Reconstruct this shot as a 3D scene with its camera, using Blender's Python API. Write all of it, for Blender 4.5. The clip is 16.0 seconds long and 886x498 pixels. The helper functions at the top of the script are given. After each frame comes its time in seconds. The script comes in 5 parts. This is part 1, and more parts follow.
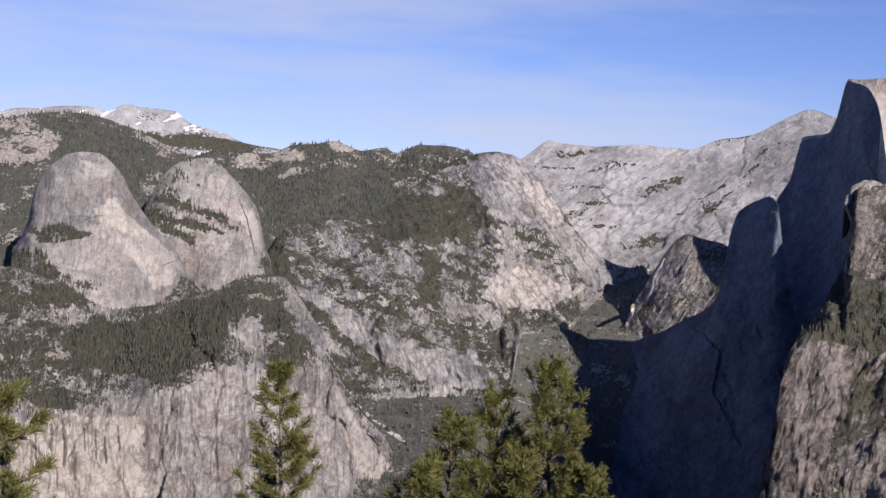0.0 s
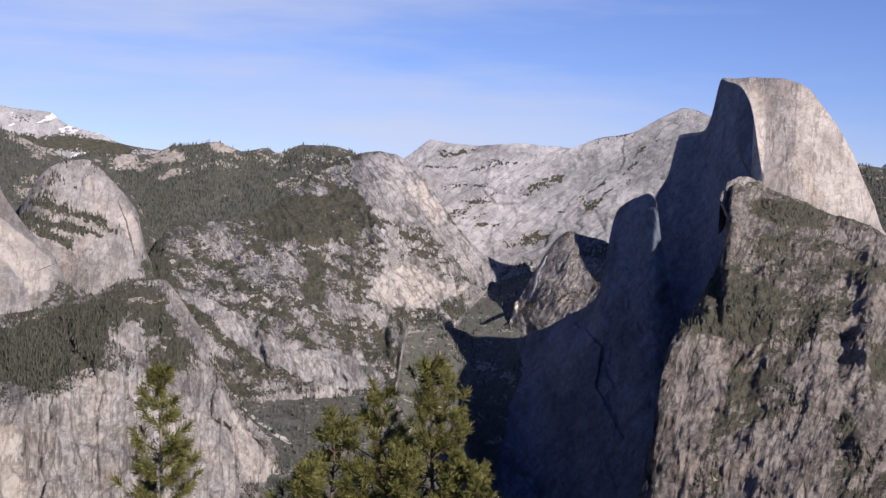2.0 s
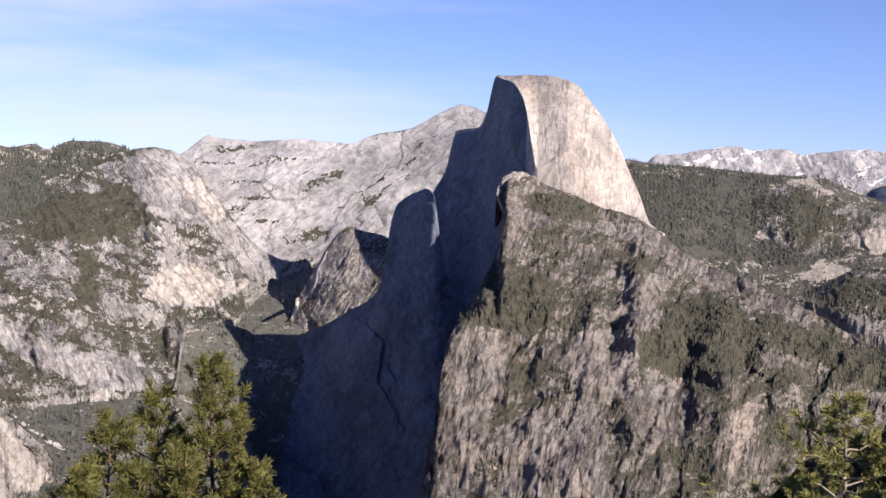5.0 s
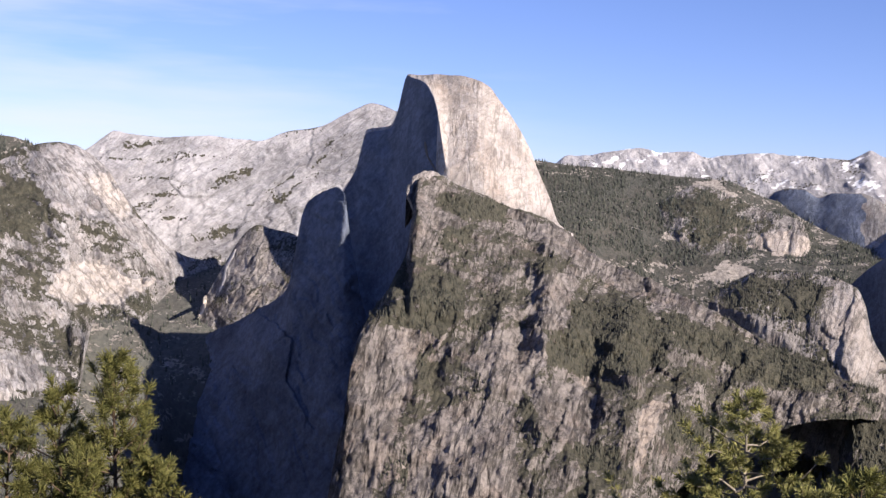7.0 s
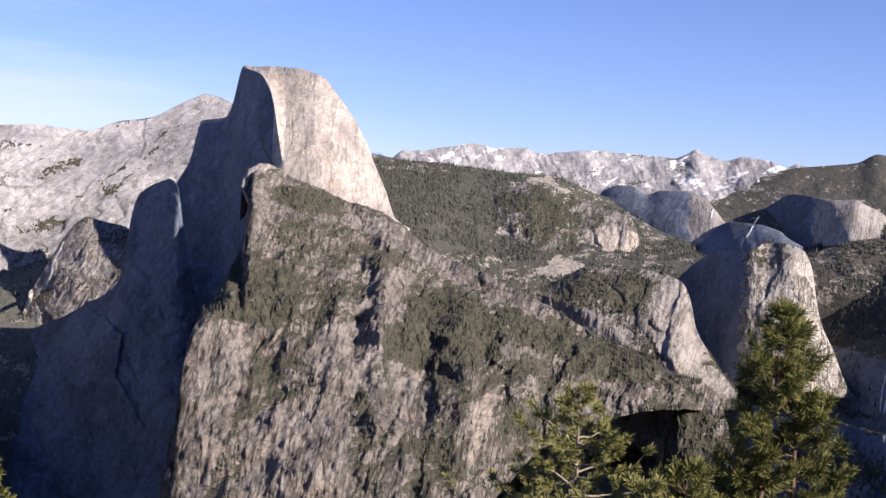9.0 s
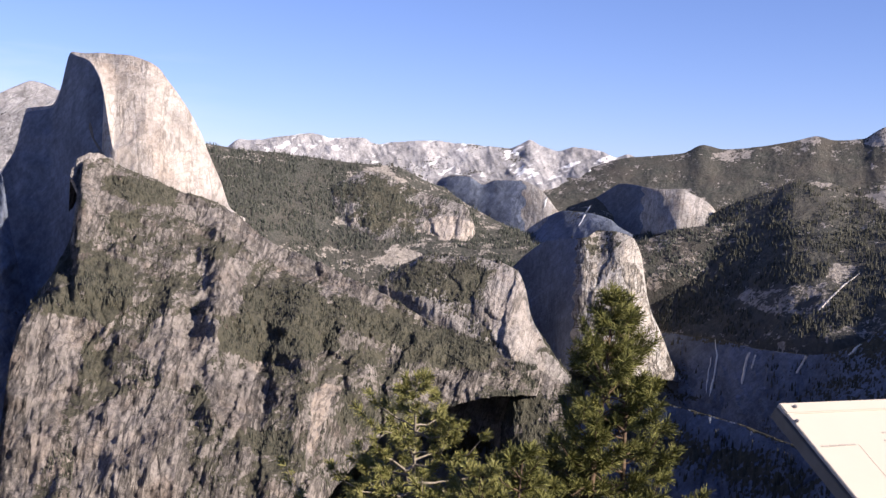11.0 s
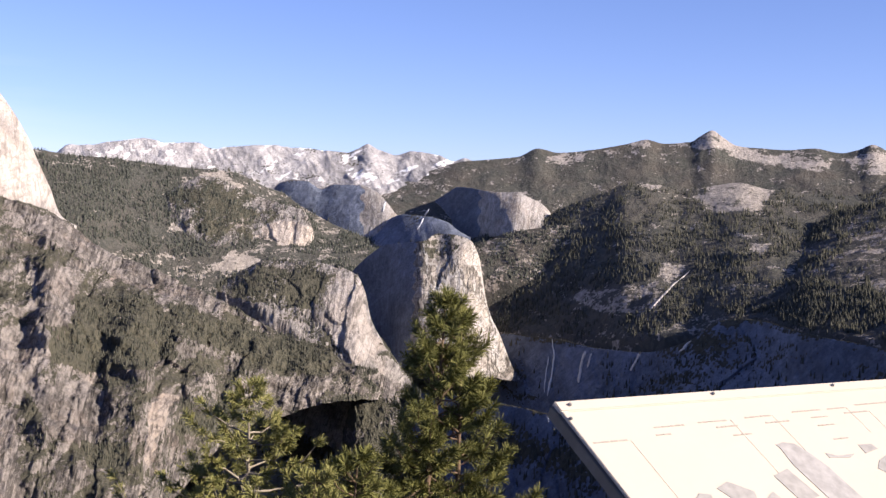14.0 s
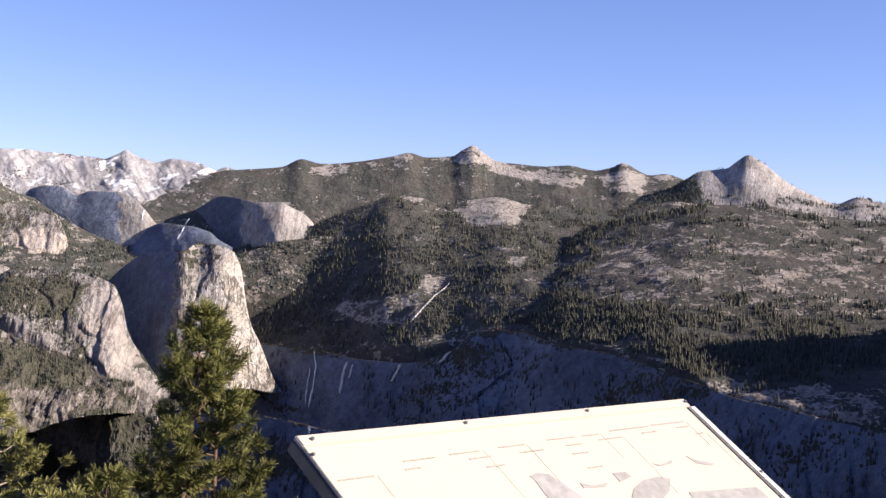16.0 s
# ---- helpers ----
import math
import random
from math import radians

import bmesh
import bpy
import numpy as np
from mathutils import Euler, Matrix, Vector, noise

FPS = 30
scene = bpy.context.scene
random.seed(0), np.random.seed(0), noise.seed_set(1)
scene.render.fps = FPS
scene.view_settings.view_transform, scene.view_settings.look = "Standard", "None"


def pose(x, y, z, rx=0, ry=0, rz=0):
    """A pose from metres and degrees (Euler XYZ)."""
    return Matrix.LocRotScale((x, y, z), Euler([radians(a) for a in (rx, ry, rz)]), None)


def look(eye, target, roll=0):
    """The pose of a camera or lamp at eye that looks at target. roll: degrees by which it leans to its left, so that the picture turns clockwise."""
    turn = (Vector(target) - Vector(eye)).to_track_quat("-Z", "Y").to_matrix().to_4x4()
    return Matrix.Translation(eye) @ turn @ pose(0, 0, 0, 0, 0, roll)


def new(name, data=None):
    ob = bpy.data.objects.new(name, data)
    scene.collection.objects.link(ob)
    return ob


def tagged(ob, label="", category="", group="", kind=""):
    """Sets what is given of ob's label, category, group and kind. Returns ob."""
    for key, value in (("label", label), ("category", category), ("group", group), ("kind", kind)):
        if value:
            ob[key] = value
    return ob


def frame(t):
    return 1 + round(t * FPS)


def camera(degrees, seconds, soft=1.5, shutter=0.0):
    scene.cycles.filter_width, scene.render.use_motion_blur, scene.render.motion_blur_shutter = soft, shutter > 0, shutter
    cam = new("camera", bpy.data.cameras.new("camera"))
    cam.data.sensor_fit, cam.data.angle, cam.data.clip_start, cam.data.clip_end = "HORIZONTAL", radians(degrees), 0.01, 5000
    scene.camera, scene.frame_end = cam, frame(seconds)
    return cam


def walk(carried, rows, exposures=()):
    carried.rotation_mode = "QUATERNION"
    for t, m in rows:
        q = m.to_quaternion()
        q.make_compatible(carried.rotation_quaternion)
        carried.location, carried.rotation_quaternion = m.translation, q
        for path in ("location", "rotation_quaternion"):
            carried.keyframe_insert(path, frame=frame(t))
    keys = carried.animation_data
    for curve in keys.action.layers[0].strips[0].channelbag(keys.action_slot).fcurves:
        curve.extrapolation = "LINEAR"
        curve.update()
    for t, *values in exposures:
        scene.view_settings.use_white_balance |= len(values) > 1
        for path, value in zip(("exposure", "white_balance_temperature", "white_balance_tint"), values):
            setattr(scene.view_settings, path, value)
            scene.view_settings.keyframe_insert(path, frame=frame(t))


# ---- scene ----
# The place: a granite valley with domes, cliffs, forest and far ranges, seen from a viewpoint high on its rim.
# x points east, y north; bearings are degrees clockwise from north, heights are metres above the eye.
# Ranges past 4 km are drawn closer together, so that all of it lies within 4.9 km.

# ---------- camera ----------
cam = camera(38.0, 16.0, soft=1.45)
VIEW = [  # seconds, x, y, z, bearing, tilt, roll
    (0, -0.037, 0.082, 0.025, 46.895, -2.360, 2.781),
    (0.5, -0.030, 0.074, 0.024, 48.677, -2.449, 3.002),
    (1, -0.024, 0.065, 0.024, 50.038, -2.469, 2.597),
    (1.5, -0.015, 0.055, 0.024, 50.754, -2.405, 2.294),
    (2, -0.006, 0.045, 0.023, 52.044, -2.157, 2.204),
    (2.5, -0.000, 0.039, 0.023, 53.168, -2.082, 2.256),
    (3, 0.001, 0.038, 0.021, 54.865, -2.200, 2.239),
    (3.5, -0.004, 0.044, 0.019, 57.264, -2.642, 2.126),
    (4, -0.003, 0.045, 0.017, 59.242, -2.661, 2.707),
    (4.2, -0.001, 0.042, 0.014, 59.985, -2.510, 2.451),
    (6.3, 0.010, 0.006, -0.025, 63.788, -1.809, 2.031),
    (6.5, 0.012, 0.005, -0.026, 64.338, -1.863, 2.108),
    (7, 0.010, 0.008, -0.027, 65.821, -1.913, 2.278),
    (7.5, 0.008, 0.015, -0.024, 67.941, -1.858, 2.149),
    (8, 0.011, 0.021, -0.014, 70.074, -1.861, 2.501),
    (10.5, -0.009, 0.024, -0.012, 77.617, -1.935, 2.673),
    (11, -0.014, 0.007, -0.012, 80.363, -1.971, 2.615),
    (11.5, -0.015, -0.015, -0.012, 83.464, -1.907, 1.836),
    (12, -0.014, -0.030, -0.011, 83.407, -1.829, 1.378),
    (12.5, -0.010, -0.048, -0.011, 83.827, -1.780, 1.412),
    (13, -0.006, -0.071, -0.011, 84.713, -1.591, 1.688),
    (13.5, -0.002, -0.091, -0.011, 85.810, -1.440, 1.842),
    (14, 0.006, -0.082, -0.009, 87.499, -1.493, 2.051),
    (14.5, 0.023, -0.056, 0.002, 91.625, -1.220, 2.322),
    (15, 0.065, -0.043, 0.002, 94.433, -0.847, 1.909),
    (15.5, 0.107, -0.063, 0.001, 96.489, -1.204, 2.048),
    (16, 0.156, -0.114, 0.001, 98.002, -0.549, 2.849),
]


def aim(x, y, z, bearing, tilt, roll):
    b, e = radians(bearing), radians(tilt)
    ahead = Vector((math.sin(b) * math.cos(e), math.cos(b) * math.cos(e), math.sin(e)))
    eye = Vector((x, y, z))
    return look(eye, eye + ahead * 10, roll)


walk(cam, [(r[0], aim(*r[1:])) for r in VIEW], exposures=[(0, 0.43, 6000, 15), (3.5, 0.74, 6150, 15), (4, 0.93, 6300, 15), (7, 0.97, 6250, 15), (16, 1.24, 6500, 15)])

# ---------- light ----------
SUN_BEARING, SUN_HEIGHT = 198.0, 25.5
sb, sh = radians(SUN_BEARING), radians(SUN_HEIGHT)
to_sun = Vector((math.sin(sb) * math.cos(sh), math.cos(sb) * math.cos(sh), math.sin(sh)))
sun = new("sun", bpy.data.lights.new("sun", "SUN"))
sun.data.energy, sun.data.angle, sun.data.color = 5.0, radians(0.53), (1.0, 0.885, 0.73)
sun.matrix_world = look(to_sun * 50, (0, 0, 0))

world = bpy.data.worlds.new("sky")
scene.world = world
world.use_nodes = True
wn, wl = world.node_tree.nodes, world.node_tree.links
wn.clear()
sky = wn.new("ShaderNodeTexSky")
sky.sky_type, sky.sun_disc = "NISHITA", False
sky.sun_elevation, sky.sun_rotation = sh, sb
sky.altitude, sky.air_density, sky.dust_density, sky.ozone_density = 2200, 1.0, 0.4, 4.0
w_out, w_bg = wn.new("ShaderNodeOutputWorld"), wn.new("ShaderNodeBackground")
w_bg.inputs["Strength"].default_value = 0.065
# thin cirrus, low in the northern sky
w_co, w_map, w_no, w_ramp = wn.new("ShaderNodeTexCoord"), wn.new("ShaderNodeMapping"), wn.new("ShaderNodeTexNoise"), wn.new("ShaderNodeValToRGB")
w_map.inputs["Rotation"].default_value = (0, radians(8), radians(30))
w_map.inputs["Scale"].default_value = (1.2, 1.2, 9.0)
w_no.inputs["Scale"].default_value, w_no.inputs["Detail"].default_value, w_no.inputs["Roughness"].default_value = 1.6, 6, 0.55
w_ramp.color_ramp.elements[0].position, w_ramp.color_ramp.elements[1].position = 0.4, 0.68
w_ramp.color_ramp.elements[1].color = (0.8, 0.8, 0.8, 1)
w_mix = wn.new("ShaderNodeMix")
w_mix.data_type = "RGBA"
w_mix.inputs[7].default_value = (7.2, 7.4, 8.2, 1)
wl.new(w_co.outputs["Generated"], w_map.inputs["Vector"])
wl.new(w_map.outputs["Vector"], w_no.inputs["Vector"])
wl.new(w_no.outputs["Fac"], w_ramp.inputs["Fac"])
w_dot, w_fade, w_mul = wn.new("ShaderNodeVectorMath"), wn.new("ShaderNodeMapRange"), wn.new("ShaderNodeMath")
w_dot.operation, w_mul.operation = "DOT_PRODUCT", "MULTIPLY"
w_dot.inputs[1].default_value = (0.42, 0.9, 0.0)
w_fade.inputs[1].default_value, w_fade.inputs[2].default_value = 0.62, 0.9
wl.new(w_co.outputs["Generated"], w_dot.inputs[0])
wl.new(w_dot.outputs["Value"], w_fade.inputs[0])
wl.new(w_ramp.outputs["Color"], w_mul.inputs[0])
wl.new(w_fade.outputs[0], w_mul.inputs[1])
wl.new(w_mul.outputs[0], w_mix.inputs[0])
w_hue = wn.new("ShaderNodeMix")
w_hue.data_type, w_hue.blend_type = "RGBA", "MULTIPLY"
w_hue.inputs[0].default_value = 1.0
w_hue.inputs[7].default_value = (1.06, 0.95, 1.18, 1)
wl.new(sky.outputs["Color"], w_hue.inputs[6])
wl.new(w_hue.outputs[2], w_mix.inputs[6])
wl.new(w_mix.outputs[2], w_bg.inputs["Color"])
wl.new(w_bg.outputs["Background"], w_out.inputs["Surface"])


# ---------- materials ----------
def shader(name, rough=0.9):
    m = bpy.data.materials.new(name)
    m.use_nodes = True
    nt = m.node_tree
    b = nt.nodes["Principled BSDF"]
    b.inputs["Roughness"].default_value = rough
    b.inputs["Specular IOR Level"].default_value = 0.2
    return m, nt, b


def node(nt, kind, ins=(), **props):
    n = nt.nodes.new("ShaderNode" + kind)
    for k, v in props.items():
        if k == "operation":
            n.operation = v
        elif k == "data_type":
            n.data_type = v
        elif k == "blend_type":
            n.blend_type = v
        elif k == "feature":
            n.feature = v
        elif k == "attribute_name":
            n.attribute_name = v
    for key, v in dict(ins).items():
        if isinstance(v, bpy.types.NodeSocket):
            nt.links.new(v, n.inputs[key])
        else:
            n.inputs[key].default_value = v
    return n


def grain(nt, size, stretch=(1, 1, 1), detail=5, rough=0.6, turn=(0, 0, 0)):
    """Noise with features of about that many metres, in world space."""
    g = node(nt, "NewGeometry")
    mp = node(nt, "Mapping", {"Vector": g.outputs["Position"], "Rotation": turn, "Scale": tuple(1 / (size * s) for s in stretch)})
    return node(nt, "TexNoise", {"Vector": mp.outputs["Vector"], "Scale": 1.0, "Detail": detail, "Roughness": rough}).outputs["Fac"]


def step(nt, value, lo, hi):
    return node(nt, "MapRange", {"Value": value, "From Min": lo, "From Max": hi, "To Min": 0.0, "To Max": 1.0}).outputs["Result"]


def maths(nt, op, a, b=0.0):
    return node(nt, "Math", {0: a, 1: b}, operation=op).outputs[0]


def blend(nt, fac, a, b, kind="MIX"):
    return node(nt, "Mix", {0: fac, 6: a, 7: b}, data_type="RGBA", blend_type=kind).outputs[2]


def col(r, g, b):
    return (r, g, b, 1.0)


def along(nt, size, stretch=(1, 1, 1), turn=0.0, detail=5, rough=0.6):
    """Noise laid out along a landform (its arc, its depth, its height), turned in its face by that many radians."""
    at = node(nt, "Attribute", {}, attribute_name="along").outputs["Vector"]
    at = node(nt, "Mapping", {"Vector": at, "Scale": (1, 0.05, 1)}).outputs["Vector"]
    at = node(nt, "Mapping", {"Vector": at, "Rotation": (0, turn, 0)}).outputs["Vector"]
    mp = node(nt, "Mapping", {"Vector": at, "Scale": tuple(1 / (size * s) for s in stretch)})
    return node(nt, "TexNoise", {"Vector": mp.outputs["Vector"], "Scale": 1.0, "Detail": detail, "Roughness": rough}).outputs["Fac"]


def dots(nt, size, reach):
    """Clumps of scrub about that many metres apart: how much of a place they cover, and a random number for each."""
    spot = node(nt, "Mapping", {"Vector": node(nt, "NewGeometry").outputs["Position"], "Scale": (1 / size, 1 / size, 0.7 / size)}).outputs["Vector"]
    cell = node(nt, "TexVoronoi", {"Vector": spot, "Scale": 1.0}, feature="F1")
    far = maths(nt, "SUBTRACT", reach, cell.outputs["Distance"])
    return step(nt, far, -0.02, 0.06), node(nt, "SeparateXYZ", {0: cell.outputs["Color"]}).outputs["X"]


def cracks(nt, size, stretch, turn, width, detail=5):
    """Joints: thin wandering lines along a landform, and the painted lit lip on one side of them."""
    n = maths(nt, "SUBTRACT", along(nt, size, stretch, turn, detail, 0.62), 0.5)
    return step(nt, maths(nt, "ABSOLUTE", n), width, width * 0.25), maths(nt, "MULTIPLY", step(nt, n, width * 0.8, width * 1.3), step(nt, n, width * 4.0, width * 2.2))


def rock(name, pale, dull, scrub=0.4, scrub_size=40.0, streak=0.5, warm=0.3, snow=0.0, size=1.0, flat=0.75, block=0.5, drift=0.2, speck=0.5, slabby=1.0, hold=0.3, lean=None, flake=0.5, clump=8.0, joint=0.3):
    """Weathered jointed granite with dark water streaks, open joints, and scrub where it is less steep."""
    m, nt, b = shader(name, 0.92)
    broad = grain(nt, 150 * size, detail=6, rough=0.65)
    fine = grain(nt, 15 * size, detail=8, rough=0.78)
    grit = grain(nt, 4.5 * size, detail=4, rough=0.7)
    c = blend(nt, step(nt, broad, 0.43, 0.57), col(*dull), col(*pale))
    c = blend(nt, maths(nt, "MULTIPLY", step(nt, grain(nt, 80 * size, detail=5), 0.5, 0.66), warm), c, col(0.54, 0.37, 0.25))
    # fresh bare slabs are paler and warmer
    grown = node(nt, "Attribute", {}, attribute_name="growth").outputs["Fac"]
    fresh = step(nt, maths(nt, "ADD", grown, maths(nt, "MULTIPLY", maths(nt, "SUBTRACT", broad, 0.5), 0.8)), -1.1, -1.8)
    c = blend(nt, maths(nt, "MULTIPLY", fresh, 0.75), c, col(min(0.72, pale[0] * 1.34), min(0.66, pale[1] * 1.28), min(0.6, pale[2] * 1.2)))
    # jointed blocks, each of its own tone
    at = node(nt, "Attribute", {}, attribute_name="along").outputs["Vector"]
    warp = node(nt, "TexNoise", {"Vector": node(nt, "Mapping", {"Vector": at, "Scale": (1 / (30 * size), 0.001, 1 / (30 * size))}).outputs["Vector"], "Scale": 1.0, "Detail": 4.0}).outputs["Color"]
    bent = node(nt, "VectorMath", {0: at, 1: node(nt, "VectorMath", {0: warp, "Scale": 34.0 * size}, operation="SCALE").outputs[0]}, operation="ADD").outputs[0]
    tilt = node(nt, "Mapping", {"Vector": bent, "Rotation": (0, drift, 0)}).outputs["Vector"]
    tilt = node(nt, "Mapping", {"Vector": tilt, "Scale": (1 / (11 * size), 0.0005, 1 / (30 * size))}).outputs["Vector"]
    cells = node(nt, "TexVoronoi", {"Vector": tilt, "Scale": 1.0}, feature="F1")
    tone = node(nt, "SeparateXYZ", {0: cells.outputs["Color"]}).outputs["X"]
    c = blend(nt, maths(nt, "MULTIPLY", step(nt, tone, 0.6, 0.1), block), c, blend(nt, 1.0, c, col(0.4, 0.39, 0.4), "MULTIPLY"))
    c = blend(nt, maths(nt, "MULTIPLY", step(nt, tone, 0.82, 0.98), block), c, col(*[min(0.72, k * 1.3) for k in pale]))
    c = blend(nt, step(nt, fine, 0.42, 0.58), blend(nt, 1.0, c, col(1 - speck, 1 - speck, 1 - speck), "MULTIPLY"), c)
    c = blend(nt, maths(nt, "MULTIPLY", step(nt, grit, 0.58, 0.66), speck * 0.8), c, blend(nt, 1.0, c, col(0.3, 0.29, 0.28), "MULTIPLY"))
    c = blend(nt, maths(nt, "MULTIPLY", step(nt, grit, 0.4, 0.32), speck * 0.8), c, col(*[min(0.74, k * 1.3) for k in pale]))
    # broken flakes along the jointing
    if flake:
        chips = along(nt, 7 * size, (1, 1, 3.2), drift, 7, 0.72)
        c = blend(nt, maths(nt, "MULTIPLY", step(nt, chips, 0.56, 0.6), flake), c, col(*[min(0.8, k * 1.35) for k in pale]))
        c = blend(nt, maths(nt, "MULTIPLY", step(nt, chips, 0.44, 0.4), flake), c, col(*[k * 0.5 for k in dull]))
    # long water streaks
    lines = along(nt, 5 * size, (1, 4, 14), drift, 6, 0.72)
    c = blend(nt, maths(nt, "MULTIPLY", step(nt, lines, 0.54, 0.6), streak), c, col(*[k * 0.42 for k in dull]))
    c = blend(nt, maths(nt, "MULTIPLY", step(nt, lines, 0.42, 0.35), streak * 0.6), c, col(*[min(0.74, k * 1.25) for k in pale]))
    c = blend(nt, maths(nt, "MULTIPLY", fresh, 0.5), c, col(min(0.82, pale[0] * 1.34), min(0.73, pale[1] * 1.23), min(0.62, pale[2] * 1.1)))
    # open joints, long ones and short cross ones, with sunlight painted as pale lips
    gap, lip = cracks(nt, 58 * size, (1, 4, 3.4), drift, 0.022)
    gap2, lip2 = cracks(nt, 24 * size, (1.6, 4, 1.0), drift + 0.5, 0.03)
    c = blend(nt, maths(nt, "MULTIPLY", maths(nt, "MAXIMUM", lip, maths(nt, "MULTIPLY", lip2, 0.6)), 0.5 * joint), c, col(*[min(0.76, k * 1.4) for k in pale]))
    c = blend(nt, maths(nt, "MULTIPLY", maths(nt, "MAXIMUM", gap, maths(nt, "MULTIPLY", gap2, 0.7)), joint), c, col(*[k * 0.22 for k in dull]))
    # all rock darkened evenly and turned slightly blue, for haze
    c = blend(nt, 1.0, c, col(0.63, 0.63, 0.655), "MULTIPLY")
    # scrub and small trees, in clumps, where the rock lies flatter
    up = node(nt, "SeparateXYZ", {0: node(nt, "NewGeometry").outputs["Normal"]}).outputs["Z"]
    cover_ = along(nt, scrub_size * 2.0, (slabby, 1, 1), drift + 1.2 if lean is None else lean, 8, 0.7)
    cover_ = maths(nt, "ADD", cover_, maths(nt, "MULTIPLY", maths(nt, "SUBTRACT", up, flat), 0.25))
    cover_ = maths(nt, "ADD", cover_, maths(nt, "MULTIPLY", grown, hold))
    mask, pick = dots(nt, clump, maths(nt, "MULTIPLY", maths(nt, "SUBTRACT", cover_, 0.6 - 0.25 * scrub), 4.5))
    green = blend(nt, maths(nt, "MULTIPLY", maths(nt, "ADD", pick, fine), 0.5), col(0.034, 0.035, 0.026), col(0.105, 0.098, 0.074))
    c = blend(nt, mask, c, green)
    if snow:
        white = maths(nt, "ADD", along(nt, 60, (2, 1, 0.7), 0.5, 6), maths(nt, "MULTIPLY", maths(nt, "SUBTRACT", up, 0.6), 0.2))
        white = maths(nt, "SUBTRACT", white, maths(nt, "MULTIPLY", grown, 0.1))
        c = blend(nt, step(nt, white, 0.72 - 0.2 * snow, 0.75 - 0.2 * snow), c, col(0.78, 0.79, 0.82))
    nt.links.new(c, b.inputs["Base Color"])
    rel = maths(nt, "ADD", maths(nt, "ADD", fine, maths(nt, "MULTIPLY", lines, min(0.8, 1.6 * streak))), maths(nt, "MULTIPLY", tone, 0.5 * block))
    rel = maths(nt, "SUBTRACT", rel, maths(nt, "MULTIPLY", gap, 0.35 * joint))
    rel = maths(nt, "ADD", rel, maths(nt, "MULTIPLY", mask, 0.25))
    bump = node(nt, "Bump", {"Height": rel, "Strength": 1.0, "Distance": 5.5 * size})
    nt.links.new(bump.outputs["Normal"], b.inputs["Normal"])
    return m


def woodland(name, bare=0.3, burnt=0.0, dry=(0.2, 0.17, 0.14), lift=1.0):
    """Forest floor with scrub in clumps and patches of bare slab."""
    m, nt, b = shader(name, 1.0)
    fine = grain(nt, 12, detail=6, rough=0.7)
    c = blend(nt, step(nt, fine, 0.35, 0.7), col(0.6 * dry[0], 0.6 * dry[1], 0.6 * dry[2]), col(0.46, 0.42, 0.385))
    c = blend(nt, maths(nt, "MULTIPLY", step(nt, grain(nt, 70, detail=7), 0.4, 0.62), 0.5), c, col(*dry))
    patch = grain(nt, 75, (1, 1, 0.5), detail=9, rough=0.72)
    grown = node(nt, "Attribute", {}, attribute_name="growth").outputs["Fac"]
    patch = maths(nt, "SUBTRACT", patch, maths(nt, "MULTIPLY", grown, 0.17))
    mask, pick = dots(nt, 9.0, maths(nt, "MULTIPLY", maths(nt, "SUBTRACT", 0.79 - 0.3 * bare, patch), 5.0))
    leafy = blend(nt, maths(nt, "MULTIPLY", maths(nt, "ADD", pick, fine), 0.5), col(0.026 * lift, 0.03 * lift, 0.028 * lift), col(0.082 * lift, 0.08 * lift, 0.07 * lift))
    leafy = blend(nt, maths(nt, "MULTIPLY", step(nt, grain(nt, 120), 0.4, 0.65), 0.3 + burnt), leafy, col(0.1, 0.087, 0.076))
    c = blend(nt, mask, c, leafy)
    nt.links.new(c, b.inputs["Base Color"])
    bump = node(nt, "Bump", {"Height": maths(nt, "ADD", fine, maths(nt, "MULTIPLY", mask, 0.3)), "Strength": 0.8, "Distance": 8.0})
    nt.links.new(bump.outputs["Normal"], b.inputs["Normal"])
    return m


def plain(name, colour, rough=0.7, metal=0.0, vary=0.25, size=0.05, bump=0.2):
    m, nt, b = shader(name, rough)
    f = grain(nt, size)
    c = blend(nt, step(nt, f, 0.3, 0.7), col(*[k * (1 - vary) for k in colour]), col(*colour))
    nt.links.new(c, b.inputs["Base Color"])
    b.inputs["Metallic"].default_value = metal
    nt.links.new(node(nt, "Bump", {"Height": f, "Strength": bump, "Distance": size * 0.2}).outputs["Normal"], b.inputs["Normal"])
    return m


def needles(name, dark, light, rough=0.65):
    m, nt, b = shader(name, rough)
    isle = node(nt, "NewGeometry").outputs["Random Per Island"]
    c = blend(nt, isle, col(*dark), col(*light))
    nt.links.new(c, b.inputs["Base Color"])
    b.inputs["Specular IOR Level"].default_value = 0.15
    return m


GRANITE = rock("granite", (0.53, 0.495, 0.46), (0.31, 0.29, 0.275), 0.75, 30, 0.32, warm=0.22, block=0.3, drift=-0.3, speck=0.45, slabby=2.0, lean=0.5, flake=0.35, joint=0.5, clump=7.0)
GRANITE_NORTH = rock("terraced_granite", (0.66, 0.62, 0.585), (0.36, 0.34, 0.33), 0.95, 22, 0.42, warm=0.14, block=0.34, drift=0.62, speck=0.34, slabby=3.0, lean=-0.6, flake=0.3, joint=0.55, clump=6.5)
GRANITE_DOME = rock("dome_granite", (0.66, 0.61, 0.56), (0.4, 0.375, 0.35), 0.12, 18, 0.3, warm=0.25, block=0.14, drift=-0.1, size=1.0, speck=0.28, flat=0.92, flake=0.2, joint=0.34)
